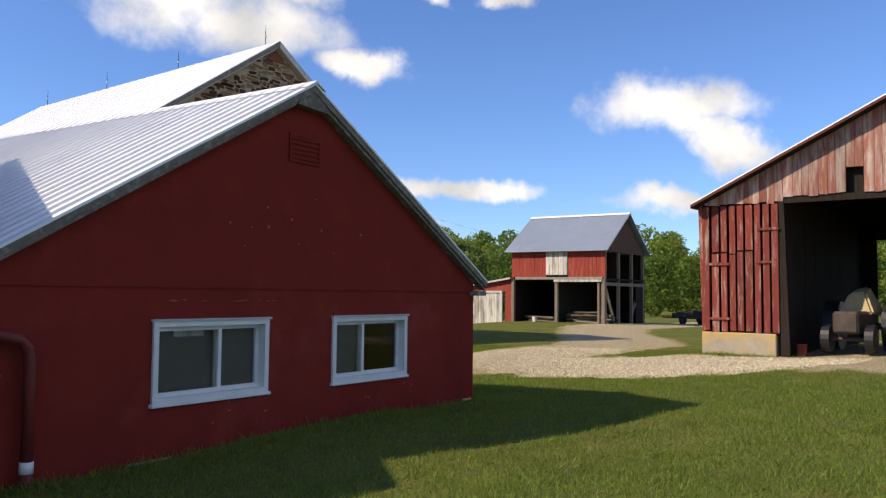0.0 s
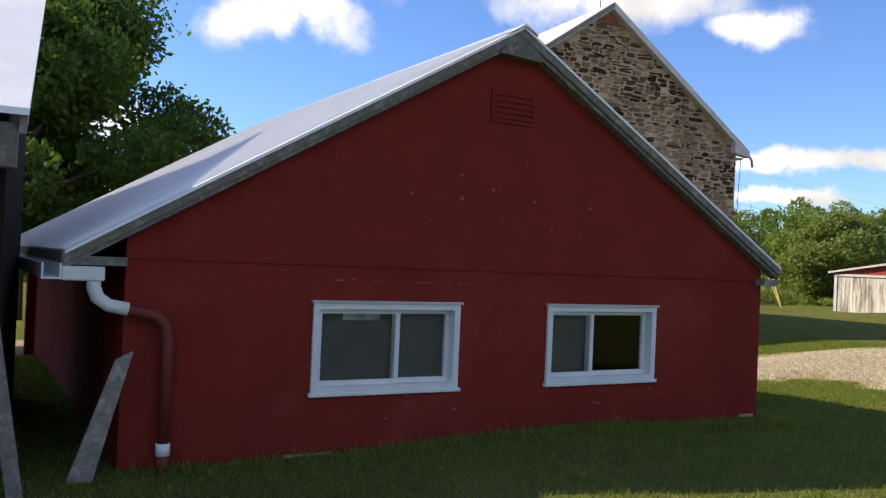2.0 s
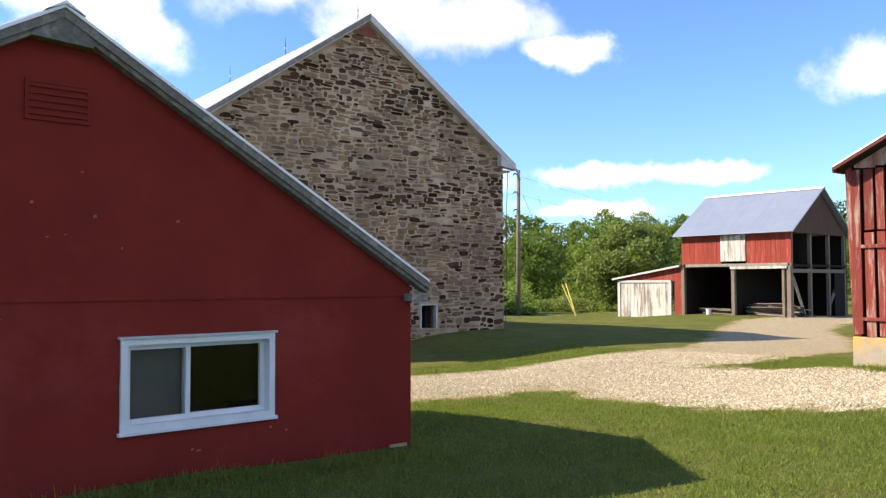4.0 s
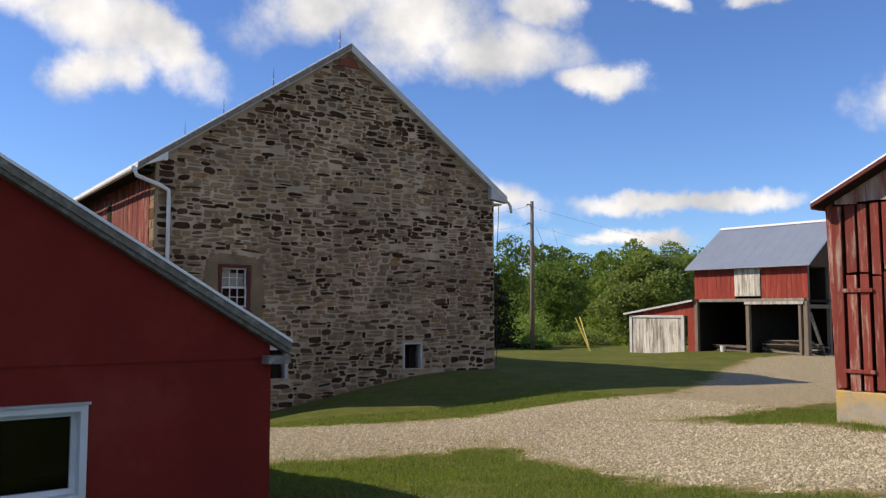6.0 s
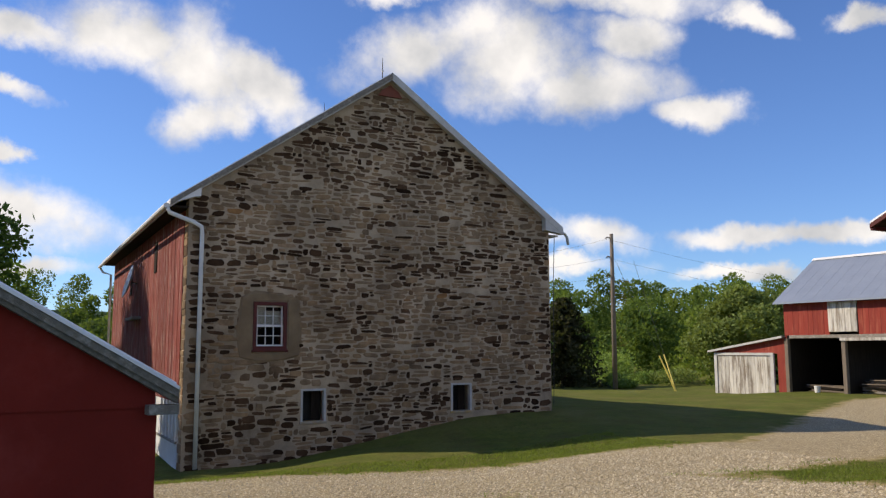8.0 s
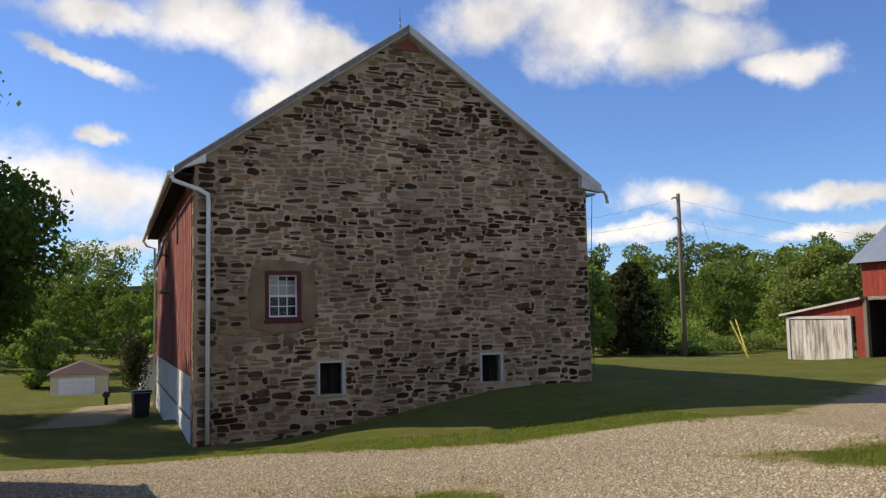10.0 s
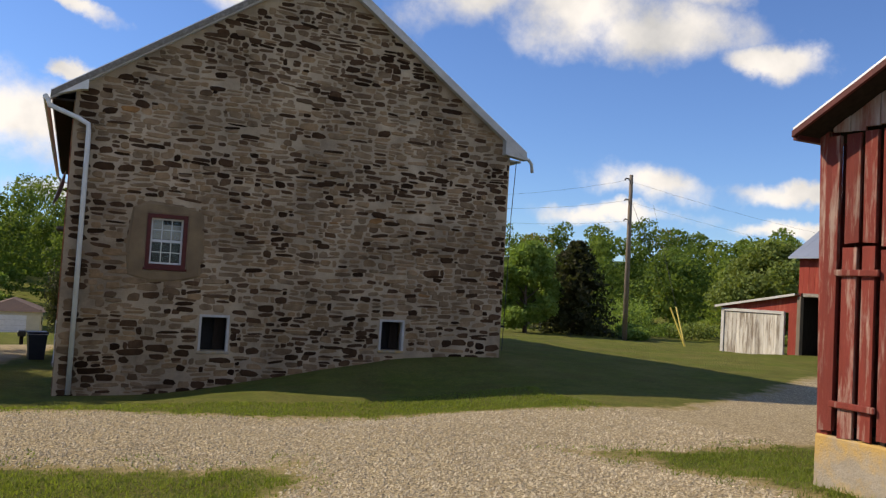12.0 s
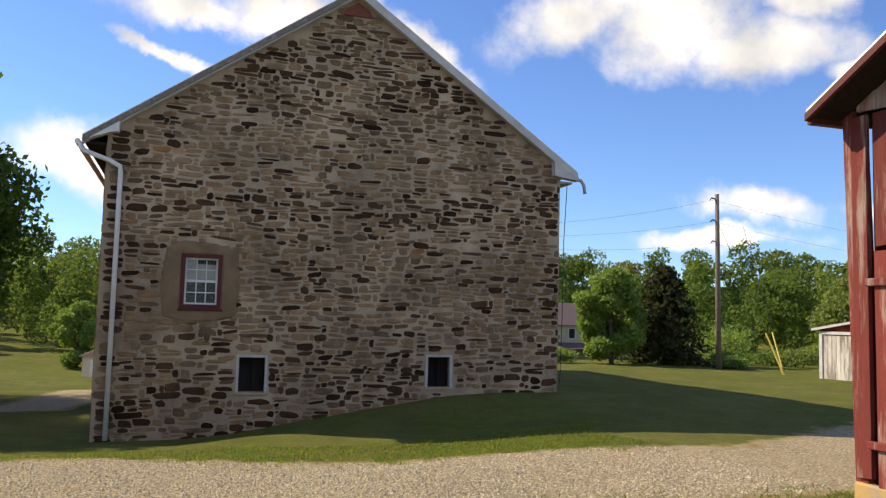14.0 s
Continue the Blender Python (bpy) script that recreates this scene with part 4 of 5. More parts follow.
part("axle", tube([(-1.3, -0.45, 0.36), (-1.3, 0.45, 0.36)], 0.05), M_RUST, tractor)
cov = bmesh.new()
tops = [(-0.5, 0.42, 0.98), (0.6, 0.5, 0.95), (0.6, -0.5, 0.95), (-0.5, -0.42, 0.98)]
mids = [(-0.35, 0.2, 1.5), (0.45, 0.2, 1.62), (0.45, -0.15, 1.72), (-0.3, -0.2, 1.55)]
va, vb = [cov.verts.new(p) for p in tops], [cov.verts.new(p) for p in mids]
for i in range(4):
    cov.faces.new((va[i], va[(i + 1) % 4], vb[(i + 1) % 4], vb[i]))
cov.faces.new(vb)
cov.faces.new(va[::-1])
bmesh.ops.bevel(cov, geom=list(cov.edges), offset=0.06, segments=2, affect="EDGES")
part("canvas_cover", cov, M_TARP, tractor, "tan canvas cover")
bucket = link("red_bucket", tube([(0.1, -17.75, land(0.1, -17.75)), (0.1, -17.75, land(0.1, -17.75) + 0.3)], 0.13, 14, taper=[0.11, 0.14]), M_REDFAR)
tagged(bucket, "small red bucket standing by the jamb", "bucket")
wagon = thing("hay_wagon", pose(5.2, -20.6, land(5, -20.6)), "flat dark wooden wagon inside the shed", "wagon")
part("bed", box(-2.0, 1.2, -1.0, 1.0, 0.75, 0.87, 0.01), M_DARKWOOD_SHADE, wagon)
for sx in (-1.4, 0.7):
    for sy in (-0.85, 0.85):
        wheel(wagon, sx, sy, 0.36, 0.36, 0.18)
    part("axle", tube([(sx, -0.8, 0.36), (sx, 0.8, 0.36)], 0.06), M_RUST, wagon)
    part("bolster", box(sx - 0.08, sx + 0.08, -0.6, 0.6, 0.4, 0.76), M_DARKWOOD_SHADE, wagon)


# ---- far red barn with open bays ----
far = thing("red_barn", pose(22.95, 2.7, 0, 0, 0, 5), "red two-storey barn with open bays and a bluish metal roof", "barn")
# own space: x into the barn, y along the front, front at x = 0
FD, FY0, FY1, FRX, FRZ, FEZ = 6.8, -3.25, 3.15, 3.4, 6.78, 4.28
fr_ = random.Random(6)
yv = FY0
while yv < FY1:
    w = fr_.uniform(0.24, 0.32)
    if not (-0.78 < yv + w / 2 < 0.7):
        part("board", box(-0.03 - fr_.uniform(0, .012), 0.02, yv, min(yv + w - 0.01, FY1), 2.62, 4.2), M_REDFAR, far)
    yv += w
dr = part("loft_door", box(-0.07, -0.03, -0.76, 0.70, 2.74, 4.2, 0.01), M_WHITEOLD, far, "peeling white loft door")
for i in range(5):
    part("board", box(-0.09, -0.071, -0.755 + i * 0.291, -0.755 + i * 0.291 + 0.28, 2.76, 4.18), M_WHITEOLD, dr)
part("front_beam", box(-0.14, 0.0, FY0 + 0.15, FY1 - 0.3, 2.46, 2.62, 0.01), M_GREYWOOD, far, "weathered pale beam over the bays")
part("door_track", box(-0.2, -0.14, FY0 + 0.2, 0.1, 2.32, 2.46), M_WHITEOLD, far)
for yy, w in ((FY1 - 0.1, 0.2), (-0.02, 0.2), (FY0 + 0.12, 0.22), (FY0 + 0.42, 0.14)):
    part("post", box(-0.12, 0.1, yy - w / 2, yy + w / 2, -0.5, 2.46, 0.012), M_POST, far, "weathered post")
part("loft_floor", box(0.05, FD, FY0, FY1, 2.42, 2.55), M_DARKWOOD_SHADE, far)
part("back_wall", box(FD, FD + 0.08, FY0, FY1, -1.0, 4.3), M_DARKWOOD_SHADE, far)
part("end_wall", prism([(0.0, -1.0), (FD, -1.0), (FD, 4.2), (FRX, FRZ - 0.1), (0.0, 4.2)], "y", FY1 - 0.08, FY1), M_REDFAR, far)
# near-black sheets added to paint the shade of the bay and the loft
part("end_lining", box(0.02, FD, FY1 - 0.16, FY1 - 0.1, -0.9, 4.1), M_DARKWOOD_SHADE, far)
part("loft_back", box(2.0, 2.06, FY0 + 0.1, FY1 - 0.1, 2.56, 4.2), M_DARKWOOD_SHADE, far)
part("gable_panel", prism([(0.0, 4.2), (FD, 4.2), (FRX, FRZ - 0.1)], "y", FY0, FY0 + 0.06), M_BROWNBOARD, far, "brown weathered boards in the open gable")
for xx in (0.08, 2.3, 4.6, FD - 0.1):
    part("post", box(xx - 0.09, xx + 0.09, FY0, FY0 + 0.18, -0.5, 4.2, 0.01), M_POST, far)
part("gable_beam", box(0.1, FD, FY0 + 0.02, FY0 + 0.16, 2.1, 2.3), M_POST, far)
part("brace", beam((0.3, FY0 + 0.1, 1.9), (1.6, FY0 + 0.1, -0.1), 0.12, 0.1), M_GREYWOOD, far)
part("brace", beam((4.7, FY0 + 0.1, 0.3), (6.4, FY0 + 0.1, 2.1), 0.12, 0.1), M_GREYWOOD, far)
part("gable_right_wall", box(5.3, FD, FY0 + 0.03, FY0 + 0.07, -0.5, 2.1), M_DARKWOOD_SHADE, far)
part("cross_wall", box(0.1, FD, -0.1, 0.0, -0.5, 2.4), M_DARKWOOD_SHADE, far)
for xo in (-0.42, FD + 0.4):
    zo = FRZ - (FRZ - FEZ) / (FRX + 0.42) * abs(xo - FRX)
    rf = part("roof_slope", prism([(FRX, FRZ), (xo, zo), (xo, zo - 0.07), (FRX, FRZ - 0.07)], "y", FY0 - 0.3, FY1 + 0.35), M_ROOFBLUE, far, "bluish grey metal roof")
    bmr = bmesh.new()
    yv = FY0 - 0.2
    while yv < FY1 + 0.35:
        prism([(FRX, FRZ), (xo, zo), (xo, zo + 0.006), (FRX, FRZ + 0.006)], "y", yv, yv + 0.025, bmr)
        yv += 0.6
    part("seam", bmr, M_ROOFBLUE, rf)
part("ridge_cap", prism([(FRX - 0.2, FRZ - 0.09), (FRX, FRZ + 0.05), (FRX + 0.2, FRZ - 0.09), (FRX, FRZ + 0.01)], "y", FY0 - 0.32, FY1 + 0.37), M_WHITE, far, "bright ridge cap")
# lean-to with a white door
lean = thing("lean_to", pose(22.95, 2.7, 0, 0, 0, 5), "small red lean-to with a peeling white door", "shed")
part("side_wall", box(0, 4.5, 7.5, 7.6, -1.2, 1.6), M_REDFAR, lean)
part("front_wall", prism([(FY1 + 0.02, 1.70), (7.6, 1.70), (7.6, 1.82), (FY1 + 0.02, 2.5)], "x", -0.02, 0.06), M_REDFAR, lean, "red boards over the door")
part("corner_board", box(-0.02, 0.08, FY1 + 0.02, FY1 + 0.5, -0.9, 1.7), M_REDFAR, lean)
part("roof", prism([(FY1 + 0.02, 2.52), (7.85, 1.78), (7.85, 1.86), (FY1 + 0.02, 2.6)], "x", -0.25, 4.8), M_GREYWOOD, lean, "pale-edged lean-to roof")
part("roof_edge", prism([(FY1 + 0.02, 2.5), (7.87, 1.75), (7.87, 1.86), (FY1 + 0.02, 2.61)], "x", -0.29, -0.255), M_TRIM, lean)
fdoor = part("door", box(-0.05, 0.0, 4.02, 7.38, -0.5, 1.58, 0.01), M_WHITEOLD, lean, "wide peeling white plank door")
for i in range(14):
    part("plank", box(-0.07, -0.051, 4.03 + i * 0.239, 4.03 + i * 0.239 + 0.23, -0.49, 1.57), M_WHITEOLD, fdoor)
for yy in (3.92, 7.48):
    part("door_post", box(-0.12, 0.0, yy - 0.09, yy + 0.09, -0.9, 1.7), M_TRIM, lean)
part("lintel", box(-0.13, -0.02, 3.85, 7.55, 1.6, 1.74), M_TRIM, lean)


def lumber_pile(x, y, n, seed, length):
    r = random.Random(seed)
    t = thing("lumber_pile", pose(x, y, land(x, y) - 0.05, 0, 0, 5), "loose pile of old boards and logs under the barn", "lumber pile", "lumber in the open bays")
    for i in range(n):
        ang, h = r.uniform(-.25, .25), 0.08 + 0.11 * (i // 4)
        cx, cy = r.uniform(-.5, .5), r.uniform(-.3, .3)
        p = Vector((cx - math.sin(ang) * length / 2, cy - math.cos(ang) * length / 2, h))
        q = Vector((cx + math.sin(ang) * length / 2, cy + math.cos(ang) * length / 2, h + r.uniform(-.04, .1)))
        part("board", beam(p, q, r.uniform(.12, .25), r.uniform(.04, .1)), r.choice((M_GREYWOOD, M_POST, M_POST, M_DARKWOOD_SHADE)), t)


lumber_pile(24.2, 1.2, 26, 1, 2.2)
lumber_pile(23.9, 4.4, 12, 2, 1.8)
lumber_pile(24.6, 0.4, 20, 3, 1.6)
bucket2 = link("white_bucket", tube([(22.8, 4.2, land(22.8, 4.2)), (22.8, 4.2, land(22.8, 4.2) + 0.32)], 0.15, 12, taper=[0.13, 0.16]), M_WHITE)
tagged(bucket2, "white plastic bucket by the open bay", "bucket")
# scrap pile beyond the far barn, modelled as a loaded flat trailer
trailer = thing("trailer", pose(33, -2.2, land(33, -2.2), 0, 0, 65), "low dark scrap pile in the grass, built up as a wheeled trailer", "trailer")
part("bed", box(-2.2, 2.2, -0.8, 0.8, 0.4, 0.5), M_RUST, trailer)
part("rail", box(-2.4, 2.0, -0.9, -0.82, 0.42, 0.56), M_WHITE, trailer, "pale side rail")
for i in range(7):
    part("scrap", box(-1.8 + i * 0.5, -1.5 + i * 0.5 + 0.2, -0.5, 0.4, 0.5, 0.65 + 0.35 * fr_.random(), 0.03), M_RUST, trailer)
for sy in (-0.8, 0.8):
    wheel(trailer, 0.2, sy, 0.3, 0.3, 0.16)


# ---- utility pole, guy guards ----
pz = land(27.2, 24.9)
pole = thing("utility_pole", Matrix(), "tall weathered wooden utility pole with wires", "utility pole")
ptop = Vector((26.15, 23.5, 10.34))
part("pole", tube([(27.2, 24.8, pz - 0.3), ((27.2 + ptop.x) / 2, 24.15, 4.7), ptop], 0.16, 10, taper=[0.19, 0.17, 0.13]), M_POST, pole, "", True)
for dz in (0.35, 1.75, 3.1):
    c = ptop + Vector((0.1, 0.1, -1)) * dz
    part("insulator_bracket", tube([c, c + Vector((-0.32, 0.12, 0.1)), c + Vector((-0.42, 0.16, -0.02))], 0.05, 6), M_RUST, pole)


def wire(p, q, sag, r=0.012):
    p, q = Vector(p), Vector(q)
    return tube([p.lerp(q, k / 10) - Vector((0, 0, sag * 4 * (k / 10) * (1 - k / 10))) for k in range(11)], r, 4)


for dz in (0.4, 1.8, 3.2):
    c = ptop + Vector((-0.3, 0.1, -dz))
    part("wire", wire(c, (4.2, 17.5, 6.4 - dz * 0.2), 0.5, 0.006), M_BLACK, pole)
    part("wire", wire(c, (70, 28, 8 - dz), 0.8, 0.006), M_BLACK, pole)
gz_ = land(26.7, 18.1)
for dx, dz, mt in ((-0.35, 3.2, M_YELLOW), (0.15, 3.6, M_YELLOW)):
    a = Vector((26.7, 18.0, gz_))
    b = Vector((26.9 + dx * 5, 22.6 + dx * 2, 6.2 + dz * 0.6))
    part("guy_wire", tube([a, b], 0.012, 4), M_BLACK, pole)
    part("guy_guard", tube([a, a.lerp(b, 0.27)], 0.05, 6), mt, pole, "yellow plastic guy wire guard")


far_pole = thing("utility_pole", pose(46.9, 7.9, land(46.9, 7.9)), "thin grey pole standing beyond the red barn", "utility pole")
part("pole", tube([(0, 0, -0.3), (0, 0, 5.5)], 0.1, 8, taper=[0.12, 0.09]), M_GREYWOOD, far_pole, "", True)
part("crossarm", box(-0.45, 0.45, -0.06, 0.06, 5.15, 5.27), M_GREYWOOD, far_pole)


# ---- things beside the barn ----
def hip_box(name, x0, x1, y0, y1, z, h, rise, wall_m, roof_m, label, cat):
    t = thing(name, Matrix(), label, cat)
    part("wall", box(x0, x1, y0, y1, z - 0.5, z + h), wall_m, t)
    bm = bmesh.new()
    o = 0.35
    lo = [bm.verts.new(p) for p in ((x0 - o, y0 - o, z + h), (x1 + o, y0 - o, z + h), (x1 + o, y1 + o, z + h), (x0 - o, y1 + o, z + h))]
    xm = (x0 + x1) / 2
    hi = [bm.verts.new((xm, y0 + 1.2, z + h + rise)), bm.verts.new((xm, y1 - 1.2, z + h + rise))]
    for f in ((lo[0], lo[1], hi[0]), (lo[1], lo[2], hi[1], hi[0]), (lo[2], lo[3], hi[1]), (lo[3], lo[0], hi[0], hi[1]), lo[::-1]):
        bm.faces.new(f)
    part("roof", bm, roof_m, t)
    return t


gzz = -4.95
garage = hip_box("garage", -15.5, -10.4, 64, 71, gzz, 2.3, 1.15, M_CREAM, M_SHINGLE, "small cream garage with a white door and brown roof", "garage")
gd = part("garage_door", box(-14.8, -11.6, 63.9, 63.98, gzz - 0.1, gzz + 1.95), M_WHITE, garage, "white sectional garage door")
for i in range(1, 4):
    part("panel_joint", box(-14.8, -11.6, 63.88, 63.9, gzz + i * 0.5 - 0.015, gzz + i * 0.5 + 0.015), M_TRIM, gd)
part("window", box(-10.42, -10.34, 66.5, 67.3, gzz + 0.9, gzz + 1.7), M_ROOMSHADE, garage)
hip_box("outbuilding", -7.6, -3.0, 60, 66, -4.9, 3.2, 1.2, M_CREAM, M_SHINGLE, "small tan outbuilding with a brown roof", "outbuilding")

bz = land(-9.1, 13.8)
bin_ = thing("wheelie_bin", pose(-9.12, 13.9, bz, 0, 0, 8), "black plastic wheeled rubbish bin on the grass", "rubbish bin")
bb = prism([(-0.27, 0.02), (0.27, 0.02), (0.34, 1.02), (-0.34, 1.02)], "y", -0.3, 0.32)
part("body", bb, M_BLACK, bin_)
part("lid", box(-0.37, 0.37, -0.36, 0.38, 1.02, 1.1, 0.025), M_BLACK, bin_, "black lid with a pale rim")
part("rim", box(-0.375, 0.375, -0.365, 0.385, 1.0, 1.022), M_TRIM, bin_)
for sx in (-0.25, 0.25):
    part("wheel", tube([(sx - 0.03, 0.33, 0.12), (sx + 0.03, 0.33, 0.12)], 0.12, 12), M_BLACK, bin_)

hz = land(-10.5, 32.7)
mb = thing("mailbox", pose(-10.5, 32.7, hz), "dark mailbox on a post by the lane", "mailbox")
part("post", box(-0.1, 0.1, -0.1, 0.1, -0.2, 0.85), M_DARKWOOD_SHADE, mb)
part("box", box(-0.22, 0.22, -0.35, 0.35, 0.85, 1.2, 0.06), M_BLACK, mb)
part("base", tube([(0, 0, -0.1), (0, 0, 0.12)], 0.4, 12, taper=[0.45, 0.3]), M_DARKWOOD_SHADE, mb)

dish = thing("satellite_dish", pose(BX0 - 0.3, 9.6, 4.55, 0, -75, 0), "white satellite dish on the red plank wall", "satellite dish")
bm = bmesh.new()
rings = [[bm.verts.new((r_ * math.cos(k * math.pi / 10), r_ * math.sin(k * math.pi / 10), 0.25 * r_ * r_)) for k in range(20)] for r_ in (0.1, 0.3, 0.5, 0.65)]
for a, b in zip(rings, rings[1:]):
    for k in range(20):
        bm.faces.new((a[k], a[(k + 1) % 20], b[(k + 1) % 20], b[k]))
bm.faces.new(rings[0])
ex = bmesh.ops.extrude_face_region(bm, geom=list(bm.faces))
bmesh.ops.translate(bm, verts=[v for v in ex["geom"] if isinstance(v, bmesh.types.BMVert)], vec=(0, 0, -0.02))
part("reflector", bm, M_WHITE, dish, "", True)
part("arm", tube([(0, 0, 0.0), (0, 0, -0.28), (-0.1, 0, -0.32)], 0.03, 6), M_RUST, dish)

# cream house beyond the barn
hz = -3.5
house = thing("house", Matrix(), "cream two-storey house with a plum shingle roof", "house")
part("wall", box(32, 44, 66, 74, hz - 1, hz + 5.0), M_CREAM, house)
part("roof", prism([(65.5, hz + 4.95), (70, hz + 7.6), (74.5, hz + 4.95)], "x", 31.5, 44.5), M_PLUMROOF, house, "plum shingle roof")
for xx in (33.2, 36.4, 39.6, 42.4):
    for zz in (0.9, 3.3):
        w = part("window", frame_bm(xx, xx + 0.95, hz + zz, hz + zz + 1.3, 65.92, 65.99, 0.1), M_WHITE, house)
        part("pane", box(xx + 0.1, xx + 0.85, 65.95, 65.98, hz + zz + 0.1, hz + zz + 1.2), M_ROOMSHADE, w)
part("porch_roof", prism([(63.2, hz + 2.3), (66, hz + 2.9), (66, hz + 2.75), (63.2, hz + 2.2)], "x", 32, 44), M_PLUMROOF, house)
for xx in (32.2, 36, 40, 43.8):
    part("porch_post", box(xx - 0.08, xx + 0.08, 63.3, 63.46, hz - 0.6, hz + 2.25), M_WHITE, house)


# ---- trees ----
def crown_points(lobes, per, rng, shell=0.55):
    """Leaf places in a cloud of lobes (centre, radii), thicker towards the outside."""
    out = []
    for c, r in lobes:
        d = rng.normal(size=(per, 3))
        d /= np.linalg.norm(d, axis=1)[:, None]
        k = shell + (1 - shell) * rng.random(per) ** 0.6
        k *= 1 + 0.12 * rng.normal(size=per)
        out.append(np.array(c) + d * k[:, None] * np.array(r))
    return np.concatenate(out)


def tree(name, x, y, h, spread, leaf, seed, n_lobes, per, size, label, clear=0.25, trunk=0.25):
    """A tapered trunk with forked limbs, and a crown of small leaf sprays in uneven clumps."""
    r, rng = random.Random(seed), np.random.default_rng(seed)
    z = land(x, y)
    t = thing(name, pose(x, y, z), label, "tree")
    bm = tube([(0, 0, -0.3), (0.05, 0, h * 0.2), (-0.05, 0.1, h * 0.45), (0.1, 0, h * 0.75)], trunk, 10, taper=[trunk * 1.25, trunk * 0.9, trunk * 0.6, trunk * 0.2])
    lobes = []
    for k in range(n_lobes):
        a, u = r.uniform(0, 2 * math.pi), clear + (1 - clear) * (k + 0.5) / n_lobes
        rad = spread * math.sin(math.pi * min(0.98, 0.15 + 0.8 * (u - clear) / (1 - clear))) * r.uniform(0.35, 0.85)
        c = Vector((math.cos(a) * rad, math.sin(a) * rad, u * h * 0.94))
        lobes.append((tuple(c), tuple(spread * r.uniform(0.26, 0.4) * f for f in (1, 1, 0.72))))
        s = Vector((0, 0, max(0.15, u - 0.2) * h))
        tube([s, s.lerp(c, 0.5) + Vector((0, 0, 0.2)), c], 0.05, 6, bm, taper=[trunk * 0.35, trunk * 0.2, trunk * 0.06])
    part("trunk", bm, M_BARK, t, "brown trunk with forked limbs", True)
    p = crown_points(lobes, per, rng)
    v, f = leaf_quads(p, size * rng.uniform(0.6, 1.4, len(p)), rng)
    ob = new("crown", from_arrays("crown", v.tolist(), f.tolist(), leaf))
    ob.parent = t
    ob["label"] = "leafy crown of many small sprays"
    return t


tree("maple_tree", -18.8, 16.2, 14.8, 6.2, M_LEAF, 3, 40, 1500, 0.14, "large dark green leafy maple by the barn", 0.2, 0.42)
tree("maple_tree", -20.6, 8.8, 12.0, 4.8, M_LEAF, 31, 26, 1200, 0.14, "dark green maple shading the lawn by the barn", 0.2, 0.34)
tree("young_tree", 21.8, 29.3, 6.4, 2.7, M_LEAFB, 12, 24, 1000, 0.14, "bright green young tree beside a dark spruce", 0.12, 0.15)
tree("willow_tree", 43, 27, 7.8, 5.4, M_BUSH, 21, 26, 1300, 0.16, "pale green willow at the field edge", 0.08, 0.3)
tree("small_tree", -17.4, 76, 7.0, 3.2, M_LEAFB, 41, 18, 800, 0.17, "light green small tree at the wood edge", 0.08, 0.15)
tree("small_tree", -4.5, 82, 8, 3.6, M_LEAFB, 45, 18, 800, 0.19, "light green small tree at the wood edge", 0.05, 0.15)


def spruce(x, y, h, w, seed):
    rng = np.random.default_rng(seed)
    t = thing("spruce_tree", pose(x, y, land(x, y)), "broad dark spruce with drooping boughs", "tree")
    part("trunk", tube([(0, 0, -0.3), (0, 0, h * 0.95)], 0.2, 8, taper=[0.24, 0.04]), M_BARK, t)
    ps = []
    for k in range(26):
        u = 0.03 + 0.95 * k / 26
        rad = w * (1 - u) ** 0.6
        for b in range(15):
            a = rng.uniform(0, 6.283)
            s = rng.random(26) ** 0.7 * rng.uniform(0.6, 1.15)
            q = np.stack([np.cos(a) * s * rad, np.sin(a) * s * rad, u * h - 0.35 * s * rad * 0.5 + 0.0 * s], 1)
            ps.append(q + rng.normal(size=q.shape) * 0.11)
    p = np.concatenate(ps)
    v, f = leaf_quads(p, 0.17 * rng.uniform(0.6, 1.4, len(p)), rng)
    ob = new("crown", from_arrays("crown", v.tolist(), f.tolist(), M_SPRUCE))
    ob.parent = t


spruce(26.5, 30.2, 7.2, 3.9, 5)


def shrub(x, y, r_, h, leaf, seed, label, name="shrub", per=2200):
    rng = np.random.default_rng(seed)
    t = thing(name, pose(x, y, land(x, y)), label, "shrub")
    lob = [((rng.uniform(-.5, .5) * r_, rng.uniform(-.5, .5) * r_, h * rng.uniform(.3, .65)), (r_ * 0.6, r_ * 0.6, h * 0.4)) for k in range(7)]
    p = crown_points(lob, per // 7, rng, 0.4)
    v, f = leaf_quads(p, 0.1 * rng.uniform(0.6, 1.5, len(p)), rng)
    ob = new("foliage", from_arrays("foliage", v.tolist(), f.tolist(), leaf))
    ob.parent = t
    part("stem", tube([(0, 0, -0.1), (0, 0, h * 0.5)], 0.05, 6), M_BARK, t)


for i, (x, y, r_, h) in enumerate(((33, 32, 3.0, 3.6), (36, 28, 2.6, 1.3), (30, 27.5, 1.5, 1.0), (40, 24, 2.0, 0.9), (38, 33, 2.6, 1.3), (44, 22, 2.2, 1.0), (29.0, 25.8, 1.2, 0.9), (48, 15, 2.4, 1.2), (18, 30, 1.6, 1.2))):
    shrub(x, y, r_, h, M_BUSH if i % 2 else M_LEAFB, 60 + i, "green shrub along the field edge")
shrub(-8.6, 44, 1.2, 5.2, M_SPRUCE, 90, "narrow dark evergreen beside the outbuilding", "evergreen_shrub", 3500)


